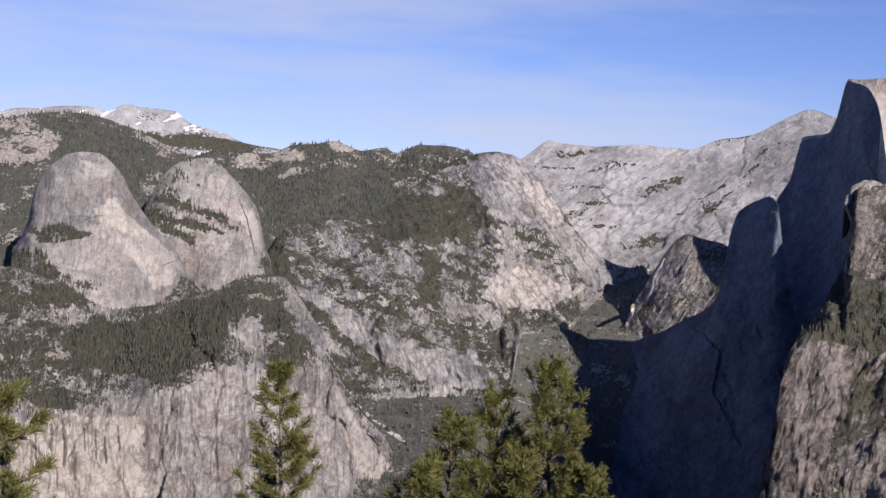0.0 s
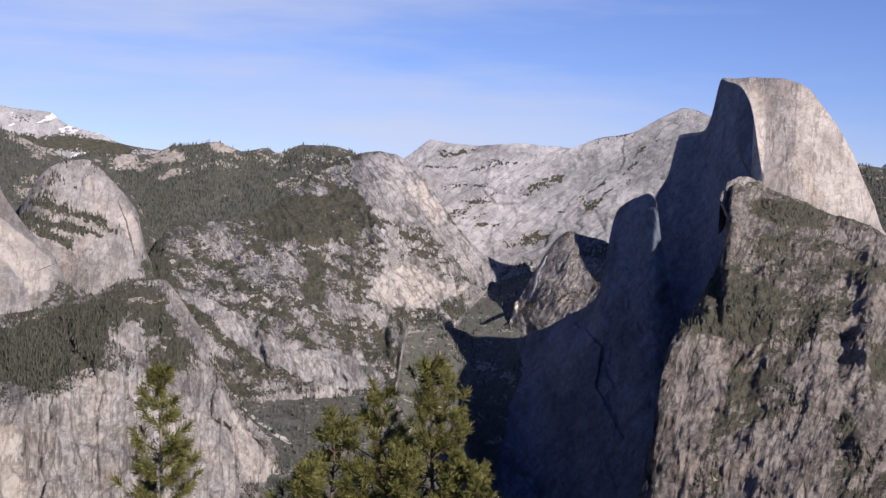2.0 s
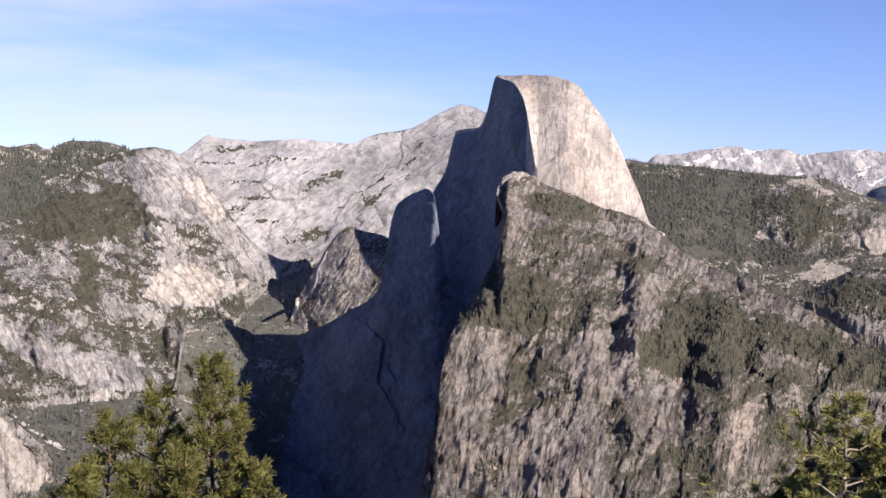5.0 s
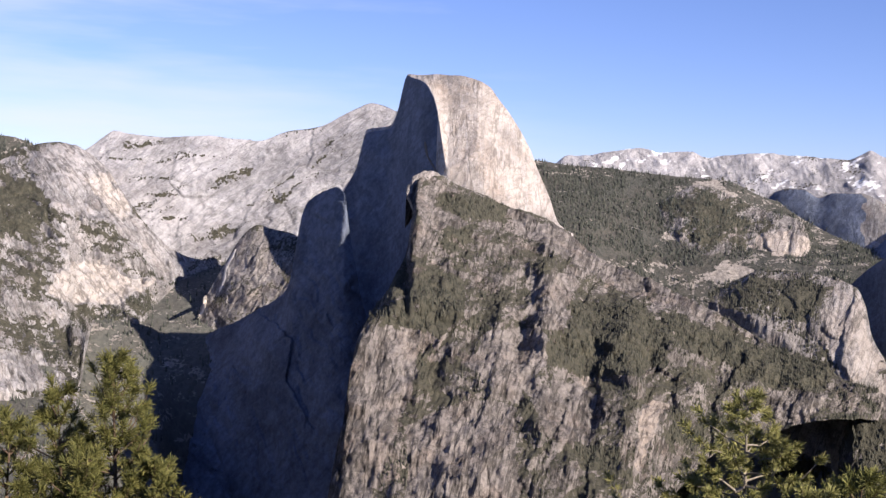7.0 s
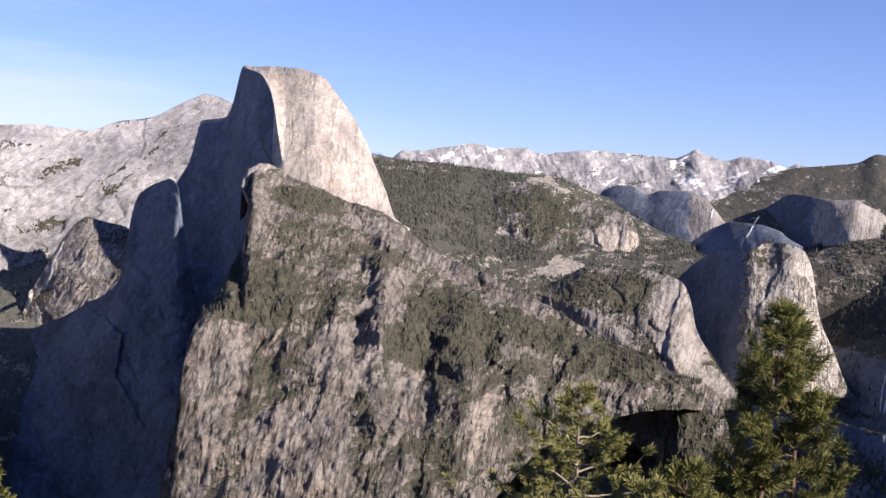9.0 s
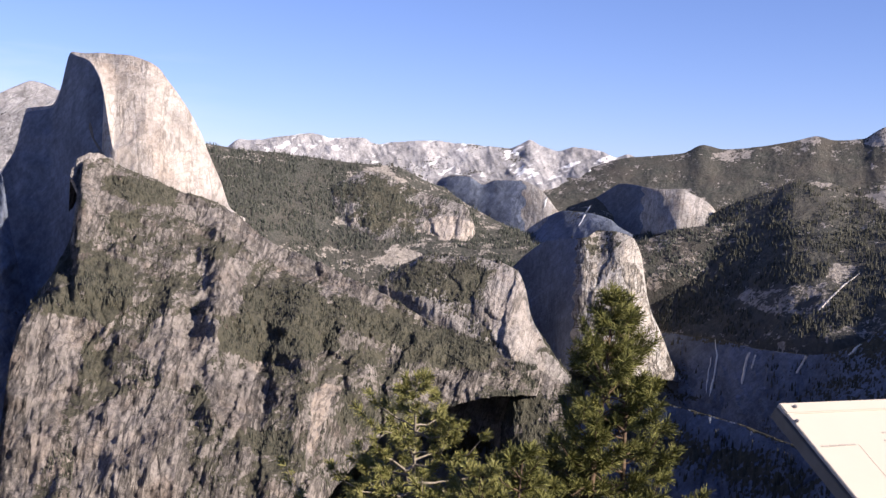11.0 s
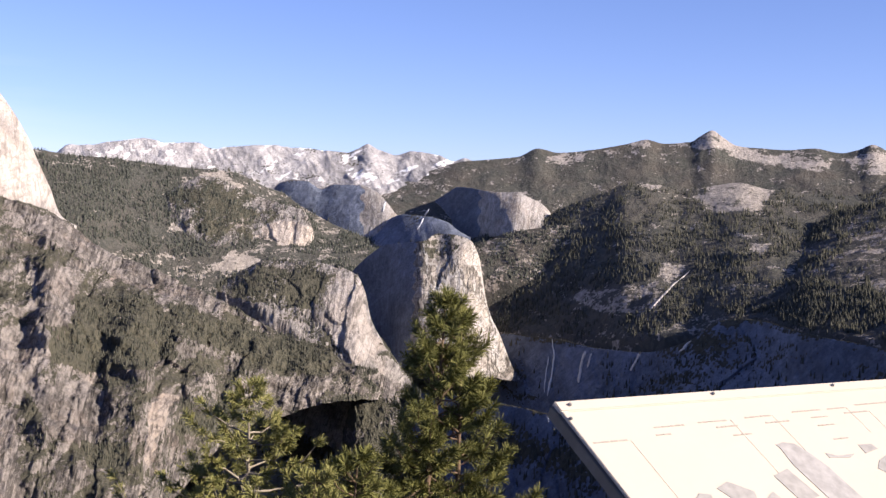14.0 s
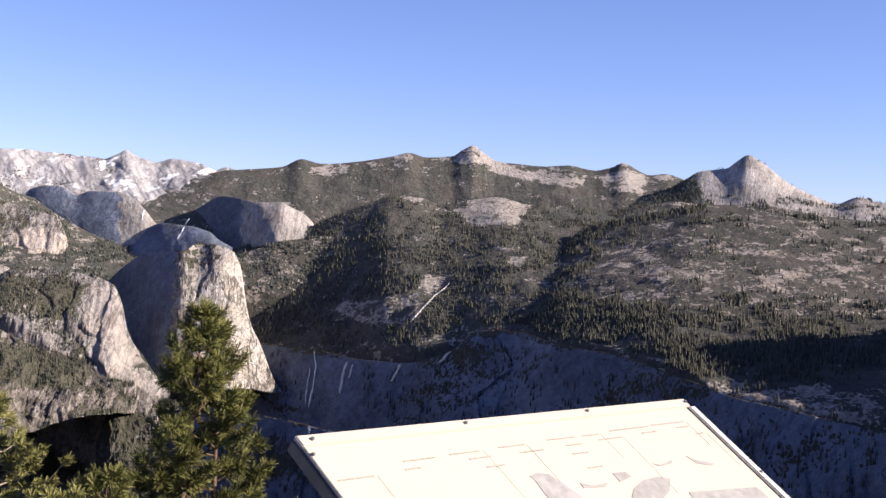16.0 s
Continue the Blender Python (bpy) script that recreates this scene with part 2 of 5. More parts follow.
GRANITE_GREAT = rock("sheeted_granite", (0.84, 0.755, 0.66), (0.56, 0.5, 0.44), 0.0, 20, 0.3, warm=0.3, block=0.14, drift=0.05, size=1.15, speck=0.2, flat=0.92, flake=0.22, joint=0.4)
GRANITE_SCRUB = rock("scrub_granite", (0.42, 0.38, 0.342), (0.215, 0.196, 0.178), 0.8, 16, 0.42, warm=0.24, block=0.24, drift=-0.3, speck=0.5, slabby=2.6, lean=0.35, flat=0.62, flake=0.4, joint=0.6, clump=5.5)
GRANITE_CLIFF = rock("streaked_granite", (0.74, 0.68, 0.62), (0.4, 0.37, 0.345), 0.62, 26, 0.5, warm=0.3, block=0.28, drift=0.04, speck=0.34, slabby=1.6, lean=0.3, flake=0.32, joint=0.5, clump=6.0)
# granite copy with cold shade painted into its colour, for unlit walls and slabs
GRANITE_SHADY = rock("shade_toned_granite", (0.31, 0.36, 0.465), (0.2, 0.236, 0.31), 0.3, 60, 0.25, warm=0.0, block=0.1, drift=-0.7, speck=0.3, size=1.5, slabby=3.0, flake=0.15, joint=0.1, hold=0.24)
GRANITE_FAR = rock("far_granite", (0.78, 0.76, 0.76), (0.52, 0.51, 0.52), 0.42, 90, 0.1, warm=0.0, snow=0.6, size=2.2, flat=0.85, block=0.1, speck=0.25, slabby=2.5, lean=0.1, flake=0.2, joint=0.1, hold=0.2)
# pale massif rock, made paler and greyer by haze mixed into its colour
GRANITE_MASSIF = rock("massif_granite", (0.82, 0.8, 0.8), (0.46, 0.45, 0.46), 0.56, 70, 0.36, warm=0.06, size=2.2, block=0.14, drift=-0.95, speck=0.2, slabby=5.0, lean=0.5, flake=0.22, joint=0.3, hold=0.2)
RIM = rock("rim_granite", (0.46, 0.43, 0.4), (0.3, 0.28, 0.255), -0.8, 1.2, 0.0, warm=0.2, size=0.03, block=0.0, speck=0.4, clump=0.3)
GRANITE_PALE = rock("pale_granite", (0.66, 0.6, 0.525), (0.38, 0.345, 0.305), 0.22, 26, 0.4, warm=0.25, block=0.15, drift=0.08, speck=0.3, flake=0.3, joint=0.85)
WOODS = woodland("woodland", 0.4, 0.1, (0.25, 0.225, 0.2), 1.25)
WOODS_FLOOR = woodland("valley_woodland", 0.3, 0.1, (0.25, 0.225, 0.2), 2.0)
WOODS_BARE = woodland("open_woodland", 0.4, 0.3, (0.19, 0.16, 0.135), 1.0)
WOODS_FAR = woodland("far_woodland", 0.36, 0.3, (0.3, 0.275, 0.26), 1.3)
FIR_NEAR = needles("near_fir_foliage", (0.034, 0.037, 0.029), (0.094, 0.092, 0.073), 0.95)
# far conifers: paler and bluer than the near ones, haze mixed into the colour
FIR_HAZY = needles("hazy_fir_foliage", (0.036, 0.043, 0.037), (0.098, 0.102, 0.085), 0.9)
PINE_NEEDLES = needles("pine_needles", (0.05, 0.058, 0.016), (0.18, 0.168, 0.055))
DARK_NEEDLES = needles("dark_pine_needles", (0.055, 0.062, 0.018), (0.2, 0.195, 0.062))
PALE_NEEDLES = needles("dry_pine_needles", (0.1, 0.11, 0.03), (0.28, 0.26, 0.1))
BARK = plain("bark", (0.16, 0.11, 0.075), 0.95, 0, 0.6, 0.06, 0.8)
BARK_GREY = plain("grey_bark", (0.3, 0.26, 0.21), 0.95, 0, 0.5, 0.05, 0.7)


# ---------- noise ----------
PERM = np.tile(np.random.RandomState(7).permutation(256), 3)
GRAD = np.random.RandomState(8).normal(size=(256, 3))
GRAD /= np.linalg.norm(GRAD, axis=1)[:, None]


def perlin(p):
    i = np.floor(p).astype(np.int64)
    f = p - i
    i &= 255
    w = f * f * f * (f * (f * 6 - 15) + 10)
    total = 0
    for dx in (0, 1):
        for dy in (0, 1):
            for dz in (0, 1):
                h = PERM[PERM[PERM[i[..., 0] + dx] + i[..., 1] + dy] + i[..., 2] + dz]
                g = (GRAD[h] * (f - (dx, dy, dz))).sum(-1)
                total = total + g * (w[..., 0] if dx else 1 - w[..., 0]) * (w[..., 1] if dy else 1 - w[..., 1]) * (w[..., 2] if dz else 1 - w[..., 2])
    return total


def fbm(p, octaves=4):
    out, a = 0, 1.0
    for k in range(octaves):
        out, a, p = out + a * perlin(p), a * 0.5, p * 2.03 + 17.1
    return out


def ridged(p, octaves=3):
    out, a = 0, 1.0
    for k in range(octaves):
        out, a, p = out + a * (1 - 2.4 * np.abs(perlin(p))), a * 0.5, p * 2.1 + 9.7
    return out / 1.75


def blocks(x, y, seed=0):
    """Jointed blocks: for each point the random height of its cell, and how near its joint lies."""
    ix, iy = np.floor(x).astype(np.int64), np.floor(y).astype(np.int64)
    best, second, value = np.full(x.shape, 9.0), np.full(x.shape, 9.0), np.zeros(x.shape)
    for dx in (-1, 0, 1):
        for dy in (-1, 0, 1):
            h = PERM[PERM[(ix + dx + seed) & 255] + ((iy + dy) & 255)]
            d = np.hypot(ix + dx + 0.15 + 0.7 * GRAD[h, 0] % 1 - x, iy + dy + 0.15 + 0.7 * GRAD[h, 1] % 1 - y)
            near = d < best
            second = np.where(near, best, np.minimum(second, d))
            value = np.where(near, (GRAD[h, 2] + 1) / 2, value)
            best = np.where(near, d, best)
    return value, np.clip((second - best) * 4, 0, 1)


# ---------- mesh helpers ----------
def mesh_of(name, verts, faces, material, smooth=True):
    me = bpy.data.meshes.new(name)
    verts, faces = np.asarray(verts, np.float32), np.asarray(faces, np.int32)
    me.vertices.add(len(verts))
    me.vertices.foreach_set("co", verts.ravel())
    n, k = faces.shape
    me.loops.add(n * k)
    me.loops.foreach_set("vertex_index", faces.ravel())
    me.polygons.add(n)
    me.polygons.foreach_set("loop_start", np.arange(0, n * k, k, dtype=np.int32))
    if smooth:
        me.polygons.foreach_set("use_smooth", np.ones(n, bool))
    me.materials.append(material)
    me.update(calc_edges=True)
    me.validate()
    return me


def part(name, bm, material, parent, label=""):
    me = bpy.data.meshes.new(name)
    bm.to_mesh(me)
    bm.free()
    me.materials.append(material)
    ob = new(name, me)
    ob.parent = parent
    return tagged(ob, label)


def grid_faces(nu, ns):
    a = np.arange(nu * ns).reshape(nu, ns)
    return np.stack([a[:-1, :-1], a[1:, :-1], a[1:, 1:], a[:-1, 1:]], -1).reshape(-1, 4)


def spread(a, k):
    """Soften the columns of a along its first axis."""
    for _ in range(k):
        p = np.concatenate([a[:1], a, a[-1:]])
        a = 0.25 * p[:-2] + 0.5 * p[1:-1] + 0.25 * p[2:]
    return a


SURFACES, GROWTH = {}, {}

COVER = {}


def cover(on, amount, outline):
    """What grows on a stretch of a landform, outlined by bearing and rise in degrees: 1 forest, 0 as it comes, -1 bare rock, -2 fresh pale rock."""
    COVER.setdefault(on, []).append((amount, outline))


def inside(b, e, outline):
    """Which points lie within an outline, and how deep, up to 1."""
    hit = np.zeros(b.shape, bool)
    for (b0, e0), (b1, e1) in zip(outline, outline[1:] + outline[:1]):
        crosses = (e0 > e) != (e1 > e)
        hit ^= crosses & (b < (b1 - b0) * (e - e0) / (e1 - e0 + 1e-12) + b0)
    return hit



def through_stations(u, x, y):
    """A smooth curve through stations that never overshoots them."""
    x, y = np.array(x, float), np.array(y, float)
    h = np.diff(x) + 1e-9
    m = np.diff(y) / h
    d = np.concatenate([m[:1], np.where(m[:-1] * m[1:] > 0, 2 * m[:-1] * m[1:] / (m[:-1] + m[1:] + 1e-12), 0), m[-1:]])
    k = np.clip(np.searchsorted(x, u) - 1, 0, len(h) - 1)
    t = (u - x[k]) / h[k]
    return (1 + 2 * t) * (1 - t) ** 2 * y[k] + t * (1 - t) ** 2 * h[k] * d[k] + t * t * (3 - 2 * t) * y[k + 1] + t * t * (t - 1) * h[k] * d[k + 1]


def loft(key, name, rails, material, label, category="mountain", woods=(), slabs=(), relief=12.0, flute=0.0, bulge=0.0, back=500.0, step_u=0.05, rows=(120,), round_s=3, round_u=2, crest_keep=0.35, size=1.0, under=-15.0, sweep=0.2, ledge=0.0, block=0.0, joint=0.0, sheer=None, parent=None):
    """A landform through rails that run across it from its foot to its crest: each a few stations of bearing, distance, height."""
    lo, hi = max(r[0][0] for r in rails), min(r[-1][0] for r in rails)
    u = np.linspace(lo, hi, max(8, int((hi - lo) / step_u)))
    rr = [spread(through_stations(u, [p[0] for p in r], [p[1] for p in r]), round_u * 4) for r in rails]
    zz = [spread(through_stations(u, [p[0] for p in r], [p[2] for p in r]), round_u) for r in rails]
    # it goes on below ground at its foot, and a back slope closes it behind
    rr.insert(0, rr[0] + under)
    zz.insert(0, zz[0] - (260 if under < 0 else 12))
    rows = (6, *rows)
    rr.append(rr[-1] + back)
    zz.append(np.minimum(zz[-1] - back * 0.9, zz[0]))
    R, Z, keep = [], [], []
    for k in range(len(rr) - 1):
        n = rows[min(k, len(rows) - 1)] if k < len(rr) - 2 else 14
        s = np.linspace(0, 1, n, endpoint=k == len(rr) - 2)
        b = s + bulge * s * (1 - s) if k < len(rr) - 2 else s
        R.append(rr[k][:, None] * (1 - s) + rr[k + 1][:, None] * s)
        Z.append(zz[k][:, None] * (1 - b) + zz[k + 1][:, None] * b)
        top = s * 0 if k < len(rr) - 3 else (s ** 3 if k == len(rr) - 3 else 1 - s)
        keep.append(1 - (1 - crest_keep) * top)
    R, Z, keep = np.concatenate(R, 1), np.concatenate(Z, 1), np.concatenate(keep)
    if round_s:
        R, Z = spread(R.T, round_s).T, spread(Z.T, round_s).T
    b = np.radians(u)[:, None]
    P = np.stack([R * np.sin(b), R * np.cos(b), Z], -1)
    away = np.stack([np.sin(b) + 0 * R, np.cos(b) + 0 * R, 0 * R], -1)
    arc0 = np.radians(u - u.mean())[:, None] * R.mean() + 0 * R
    d = relief * (fbm(P / (190 * size), 5) + 0.35 * fbm(P / (45 * size) + 5.0, 4))
    if flute:
        arc = arc0 + sweep * Z
        d = d + flute * ridged(np.stack([arc / 85, R / 300, Z / 380], -1) / size, 5) + 0.16 * flute * ridged(np.stack([arc / 20, R / 60, Z / 90], -1) / size, 3)
    if block:
        # blocks between joints stand proud or back, in three sizes
        arc, c, s_ = arc0 + 22 * fbm(P / 120, 3), math.cos(joint), math.sin(joint)
        zed = Z + 22 * fbm(P / 110 + 3.3, 3)
        p, q = (c * arc + s_ * zed) / size, (c * zed - s_ * arc) / size
        for k, (w, h, a) in enumerate(((90, 170, 1.0), (31, 60, 0.42), (12, 22, 0.26))):
            v, gap = blocks(p / w, q / h, 31 * k)
            d = d + block * a * ((v - 0.5) * 1.6 - 0.12 * (1 - gap))
    if ledge:
        d = d + ledge * np.tanh(4 * perlin(np.stack([arc0 / 160, R / 200, (Z + 0.3 * arc0) / 34], -1) / size))
    d = d * keep
    P = P - away * d[..., None] * 0.9
    P[..., 2] += d * 0.45
    # how much grows on it: groves add, bare slabs take away
    q, grown = P.reshape(-1, 3), np.zeros(P.shape[0] * P.shape[1], np.float32)
    for sign, spots in ((1.0, woods), (-1.0, slabs)):
        for x, y, z, wide, high in spots:
            grown += sign * np.exp(-(((q[:, 0] - x) ** 2 + (q[:, 1] - y) ** 2) / wide ** 2 * 0.35 + (q[:, 2] - z) ** 2 / high ** 2) ** 1.5)
    bear, rise = np.degrees(np.arctan2(q[:, 0], q[:, 1])), np.degrees(np.arctan2(q[:, 2], np.hypot(q[:, 0], q[:, 1])))
    if key in COVER:
        soft = 0
        for k in range(2):
            # ragged edges: the mean of several strayed outlines
            b_, e_ = bear + 0.55 * fbm(q / (45 + 60 * k) + 3.1 * k, 3), rise + 0.42 * fbm(q / (40 + 55 * k) + 7.7 * k, 3)
            layer = grown
            for amount, outline in COVER[key]:
                layer = np.where(inside(b_, e_, outline), amount, layer)
            soft = soft + layer / 2
        grown = soft
    grown = np.clip(grown, -2, 1).astype(np.float32)
    path = np.stack([arc0, R, Z], -1).astype(np.float32).reshape(-1, 3)
    faces = grid_faces(*R.shape)

    def skin(title, chosen, stone):
        used, small = np.unique(faces[chosen].ravel(), return_inverse=True)
        me = mesh_of(title, q[used], small.reshape(-1, 4), stone, smooth=not block)
        me.attributes.new("along", "FLOAT_VECTOR", "POINT").data.foreach_set("vector", path[used].ravel())
        me.attributes.new("growth", "FLOAT", "POINT").data.foreach_set("value", grown[used])
        return me

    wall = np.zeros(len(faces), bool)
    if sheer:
        # a sheer wall below the rim, up to a bearing, in shade-toned granite
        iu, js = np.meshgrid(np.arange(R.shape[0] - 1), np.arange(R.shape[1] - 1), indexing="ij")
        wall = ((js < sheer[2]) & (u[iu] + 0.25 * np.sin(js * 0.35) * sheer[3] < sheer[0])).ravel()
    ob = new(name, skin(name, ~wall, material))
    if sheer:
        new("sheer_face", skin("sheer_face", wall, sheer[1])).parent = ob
    if parent:
        ob.parent = parent
    else:
        tagged(ob, label, category)
    SURFACES[key], GROWTH[key] = P, grown.reshape(P.shape[:2])
    return ob


def forest(on, count, label, height=(14, 28), patch=140.0, fill=0.0, flat=0.3, seed=1, belt=(0.0, 1.0), wide=0.15, thin=0.02, material=None):
    """A stand of small conifers on a landform; past counting, so one mesh of stuff."""
    P = SURFACES[on]
    rng = np.random.RandomState(seed)
    ns = P.shape[1] - 14
    n = count * 6
    fu, fs = rng.rand(n) * (P.shape[0] - 1.001), (belt[0] + (belt[1] - belt[0]) * rng.rand(n)) * (ns - 1.001)
    iu, js = fu.astype(int), fs.astype(int)
    a, e1, e2 = P[iu, js], P[iu + 1, js] - P[iu, js], P[iu, js + 1] - P[iu, js]
    pos = a + e1 * (fu - iu)[:, None] + e2 * (fs - js)[:, None]
    nrm = np.cross(e1, e2)
    nz = np.abs(nrm[:, 2]) / (np.linalg.norm(nrm, axis=1) + 1e-9)
    grown = GROWTH[on][iu, js] if on in GROWTH else 0.0
    chance = np.clip(3.0 * (fbm(pos / patch + seed, 4) + 0.7 * fbm(pos / 45.0 + seed, 2) + fill) + 2.2 * grown, thin * (grown > -0.5), 1) * np.clip((nz - flat) / 0.2, 0, 1)
    pos = pos[rng.rand(n) < chance][:count]
    n = len(pos)
    h = rng.uniform(*height, n) * (0.75 + 0.5 * rng.rand(n))
    sides = 5
    ang = np.arange(sides) * 2 * np.pi / sides
    ring = np.stack([np.cos(ang), np.sin(ang)], -1)
    tmpl = [np.c_[ring * 1.0, np.full(sides, 0.02)], np.c_[ring * 0.62, np.full(sides, 0.45)], np.array([[0, 0, 1.0]])]
    T = np.concatenate(tmpl)
    turn = rng.rand(n) * 6.28
    jit = rng.uniform(0.7, 1.3, (n, len(T), 1))
    V = np.repeat(T[None], n, 0)
    V[..., :2] *= jit * wide
    x, y = V[..., 0].copy(), V[..., 1].copy()
    cs, sn = np.cos(turn)[:, None], np.sin(turn)[:, None]
    V[..., 0], V[..., 1] = x * cs - y * sn, x * sn + y * cs
    V = V * h[:, None, None] + pos[:, None, :] - np.array([0, 0, 1.5])
    F = []
    for k in range(sides):
        k2 = (k + 1) % sides
        F += [(k, k2, sides + k2), (k, sides + k2, sides + k), (sides + k, sides + k2, 2 * sides)]
    F = (np.array(F)[None] + (np.arange(n) * len(T))[:, None, None]).reshape(-1, 3)
    me = mesh_of("conifer_stand", V.reshape(-1, 3), F, material or FIR_NEAR, smooth=False)
    return tagged(new("conifer_stand", me), label, "forest", kind="stuff")


# ---------- ground ----------
def ground_height(r, az):
    """Valley floor ahead; the rim and its plateau behind the viewpoint."""
    front = np.interp(r, [0, 2.6, 4.5, 9, 20, 60, 250, 800, 2300, 2900, 3400, 3700, 4000, 4300, 4500, 4900],
                      [-1.58, -1.62, -2.6, -8, -17, -58, -290, -560, -640, -575, -518, -438, -373, -308, -248, -228])
    gorge = np.interp(r, [0, 20, 60, 250, 800, 3300, 3600, 4900], [0, 0, 0, 80, 300, 330, 100, 60])
    side = np.clip((az - 64) / 10, 0, 1) * np.clip((r - 60) / 100, 0, 1)
    front = front - gorge * side
    front = front - 340 * np.clip((az - 53.6) / 2, 0, 1) * np.clip((3700 - r) / 150, 0, 1) * np.clip((r - 300) / 900, 0, 1) * np.clip((76 - az) / 4, 0, 1)
    front = front - 130 * np.clip((az - 49) / 4, 0, 1) * np.clip((3900 - r) / 400, 0, 1) * np.clip((r - 300) / 500, 0, 1)
    rear = np.interp(r, [0, 8, 60, 400, 1500, 4900], [-1.58, -1.6, -1.2, 12, 60, 130])
    k = np.clip((np.abs((az - 72 + 180) % 360 - 180) - 50) / 16, 0, 1)
    k = k * k * (3 - 2 * k)
    return front * (1 - k) + rear * k


ga = np.concatenate([np.arange(10, 130, 0.25), np.arange(130, 370.1, 2.0)])
gr = np.concatenate([[0.01], np.geomspace(0.6, 2200, 90), np.linspace(2230, 4890, 130)])
GA, GR = np.meshgrid(ga, gr, indexing="ij")
GZ = ground_height(GR, GA)
GP = np.stack([GR * np.sin(np.radians(GA)), GR * np.cos(np.radians(GA)), GZ], -1)
wob = fbm(GP * (1, 1, 0) / 260.0, 5) * 22 * np.clip((GR - 40) / 900, 0, 1)
GP[..., 2] += wob + fbm(GP * (1, 1, 0) / 1.7 + 3, 3) * 0.06 * np.clip((GR - 2) / 6, 0, 1)
near = np.repeat((np.minimum(gr[:-1], gr[1:]) < 45)[None], len(ga) - 1, 0)
ground = new("ground", mesh_of("ground", GP.reshape(-1, 3), grid_faces(*GA.shape), WOODS_FLOOR))
ground.data.materials.append(RIM)
ground.data.polygons.foreach_set("material_index", near.astype(np.int32).ravel())
tagged(ground, "forested valley floor below a rocky viewpoint rim", "ground", kind="structure")
sel = (ga > 30) & (ga < 66)
SURFACES["valley"] = np.concatenate([GP[sel][:, gr > 2230], GP[sel][:, -1:].repeat(14, 1)], 1)

# what grows where
cover("dome_north", -1, [(29.16, -0.43), (30.04, 0.69), (31.18, 1.31), (32.37, 0.82), (33.38, -0.96), (34.88, -2.62), (36.03, -4.05), (34.97, -4.95), (34.27, -5.34), (33.49, -3.90), (32.50, -2.71), (31.55, -2.62), (30.14, -2.07), (29.22, -2.11)])
cover("dome_north", -2, [(31.74, -1.28), (32.43, -0.76), (33.42, -1.94), (35.14, -3.10), (35.19, -4.33), (34.25, -4.85), (33.47, -3.41), (32.49, -2.59), (32.00, -2.00)])
cover("dome_north", 1, [(29.11, -2.23), (30.36, -1.97), (31.30, -2.15), (31.78, -2.49), (30.86, -2.82), (29.24, -2.88)])
cover("dome_north", -1, [(29.48, -3.11), (30.86, -2.82), (32.49, -2.59), (32.74, -2.94), (32.07, -3.94), (31.14, -4.21), (30.19, -3.64)])
cover("dome_north", -1, [(32.11, -4.91), (32.54, -3.93), (33.48, -3.65), (34.23, -4.36), (34.27, -5.34), (33.57, -5.85), (32.38, -6.00)])
cover("dome_north", 1, [(27.89, -3.11), (29.25, -3.12), (30.43, -3.99), (31.15, -4.46), (31.86, -4.56), (31.64, -5.17), (30.47, -4.96), (29.30, -4.51), (27.93, -4.54)])
cover("dome_north", 0.8, [(35.42, -4.07), (36.42, -4.66), (37.92, -5.35), (37.45, -5.86), (35.70, -5.05), (34.75, -5.33), (34.97, -4.95)])
cover("dome_basket", -1, [(34.29, 0.19), (34.98, 0.96), (35.82, 1.27), (36.80, 1.13), (37.56, 0.42), (38.58, -0.47), (38.93, -1.70), (38.80, -2.70), (38.02, -1.74), (37.26, -1.28), (35.78, -0.90), (34.80, -0.40)])
cover("dome_basket", 1, [(33.98, -0.93), (34.80, -0.53), (35.79, -0.97), (37.01, -1.09), (37.78, -2.00), (37.29, -2.07), (36.08, -2.20), (35.74, -2.83), (34.64, -2.50), (33.77, -1.68)])
cover("dome_basket", -1, [(35.97, -2.57), (37.30, -2.14), (38.29, -2.48), (38.46, -3.59), (37.36, -3.76), (36.36, -3.18)])
cover("dome_basket", 0.8, [(37.37, -4.00), (38.46, -3.46), (39.05, -2.94), (39.73, -4.16), (38.13, -4.47)])
cover("dome_basket", -2, [(37.88, -1.50), (38.48, -0.97), (38.89, -1.95), (38.86, -2.95), (38.29, -2.48)])
cover("valley_cliff", 0.25, [(27.93, -4.54), (29.54, -4.98), (30.29, -6.64), (30.18, -10.10), (28.12, -10.09)])
cover("valley_cliff", 0.5, [(29.30, -4.51), (30.92, -4.58), (31.98, -4.67), (31.67, -5.89), (30.26, -5.56), (29.33, -5.46)])
cover("valley_cliff", 1, [(30.76, -6.64), (31.91, -5.89), (32.63, -6.24), (34.28, -5.83), (35.70, -5.05), (37.41, -4.99), (37.47, -6.48), (37.15, -7.60), (36.07, -7.99), (35.11, -8.50), (32.70, -8.30), (31.04, -7.83)])
cover("valley_cliff", 0.7, [(36.68, -5.02), (38.35, -3.97), (39.87, -4.66), (40.44, -6.38), (38.45, -6.20), (37.44, -5.74)])
cover("valley_cliff", 0.6, [(39.21, -6.67), (41.19, -6.35), (41.51, -7.84), (39.51, -7.90)])
cover("valley_cliff", 0.8, [(29.45, -9.04), (31.08, -9.03), (31.11, -9.80), (29.48, -9.80)])
cover("valley_cliff", -2, [(28.58, -10.21), (30.88, -10.11), (33.97, -10.09), (34.40, -13.60), (34.47, -15.44), (28.75, -15.31)])
cover("valley_cliff", -1, [(34.18, -9.37), (35.14, -9.23), (38.28, -7.94), (38.60, -15.44), (34.67, -15.44)])
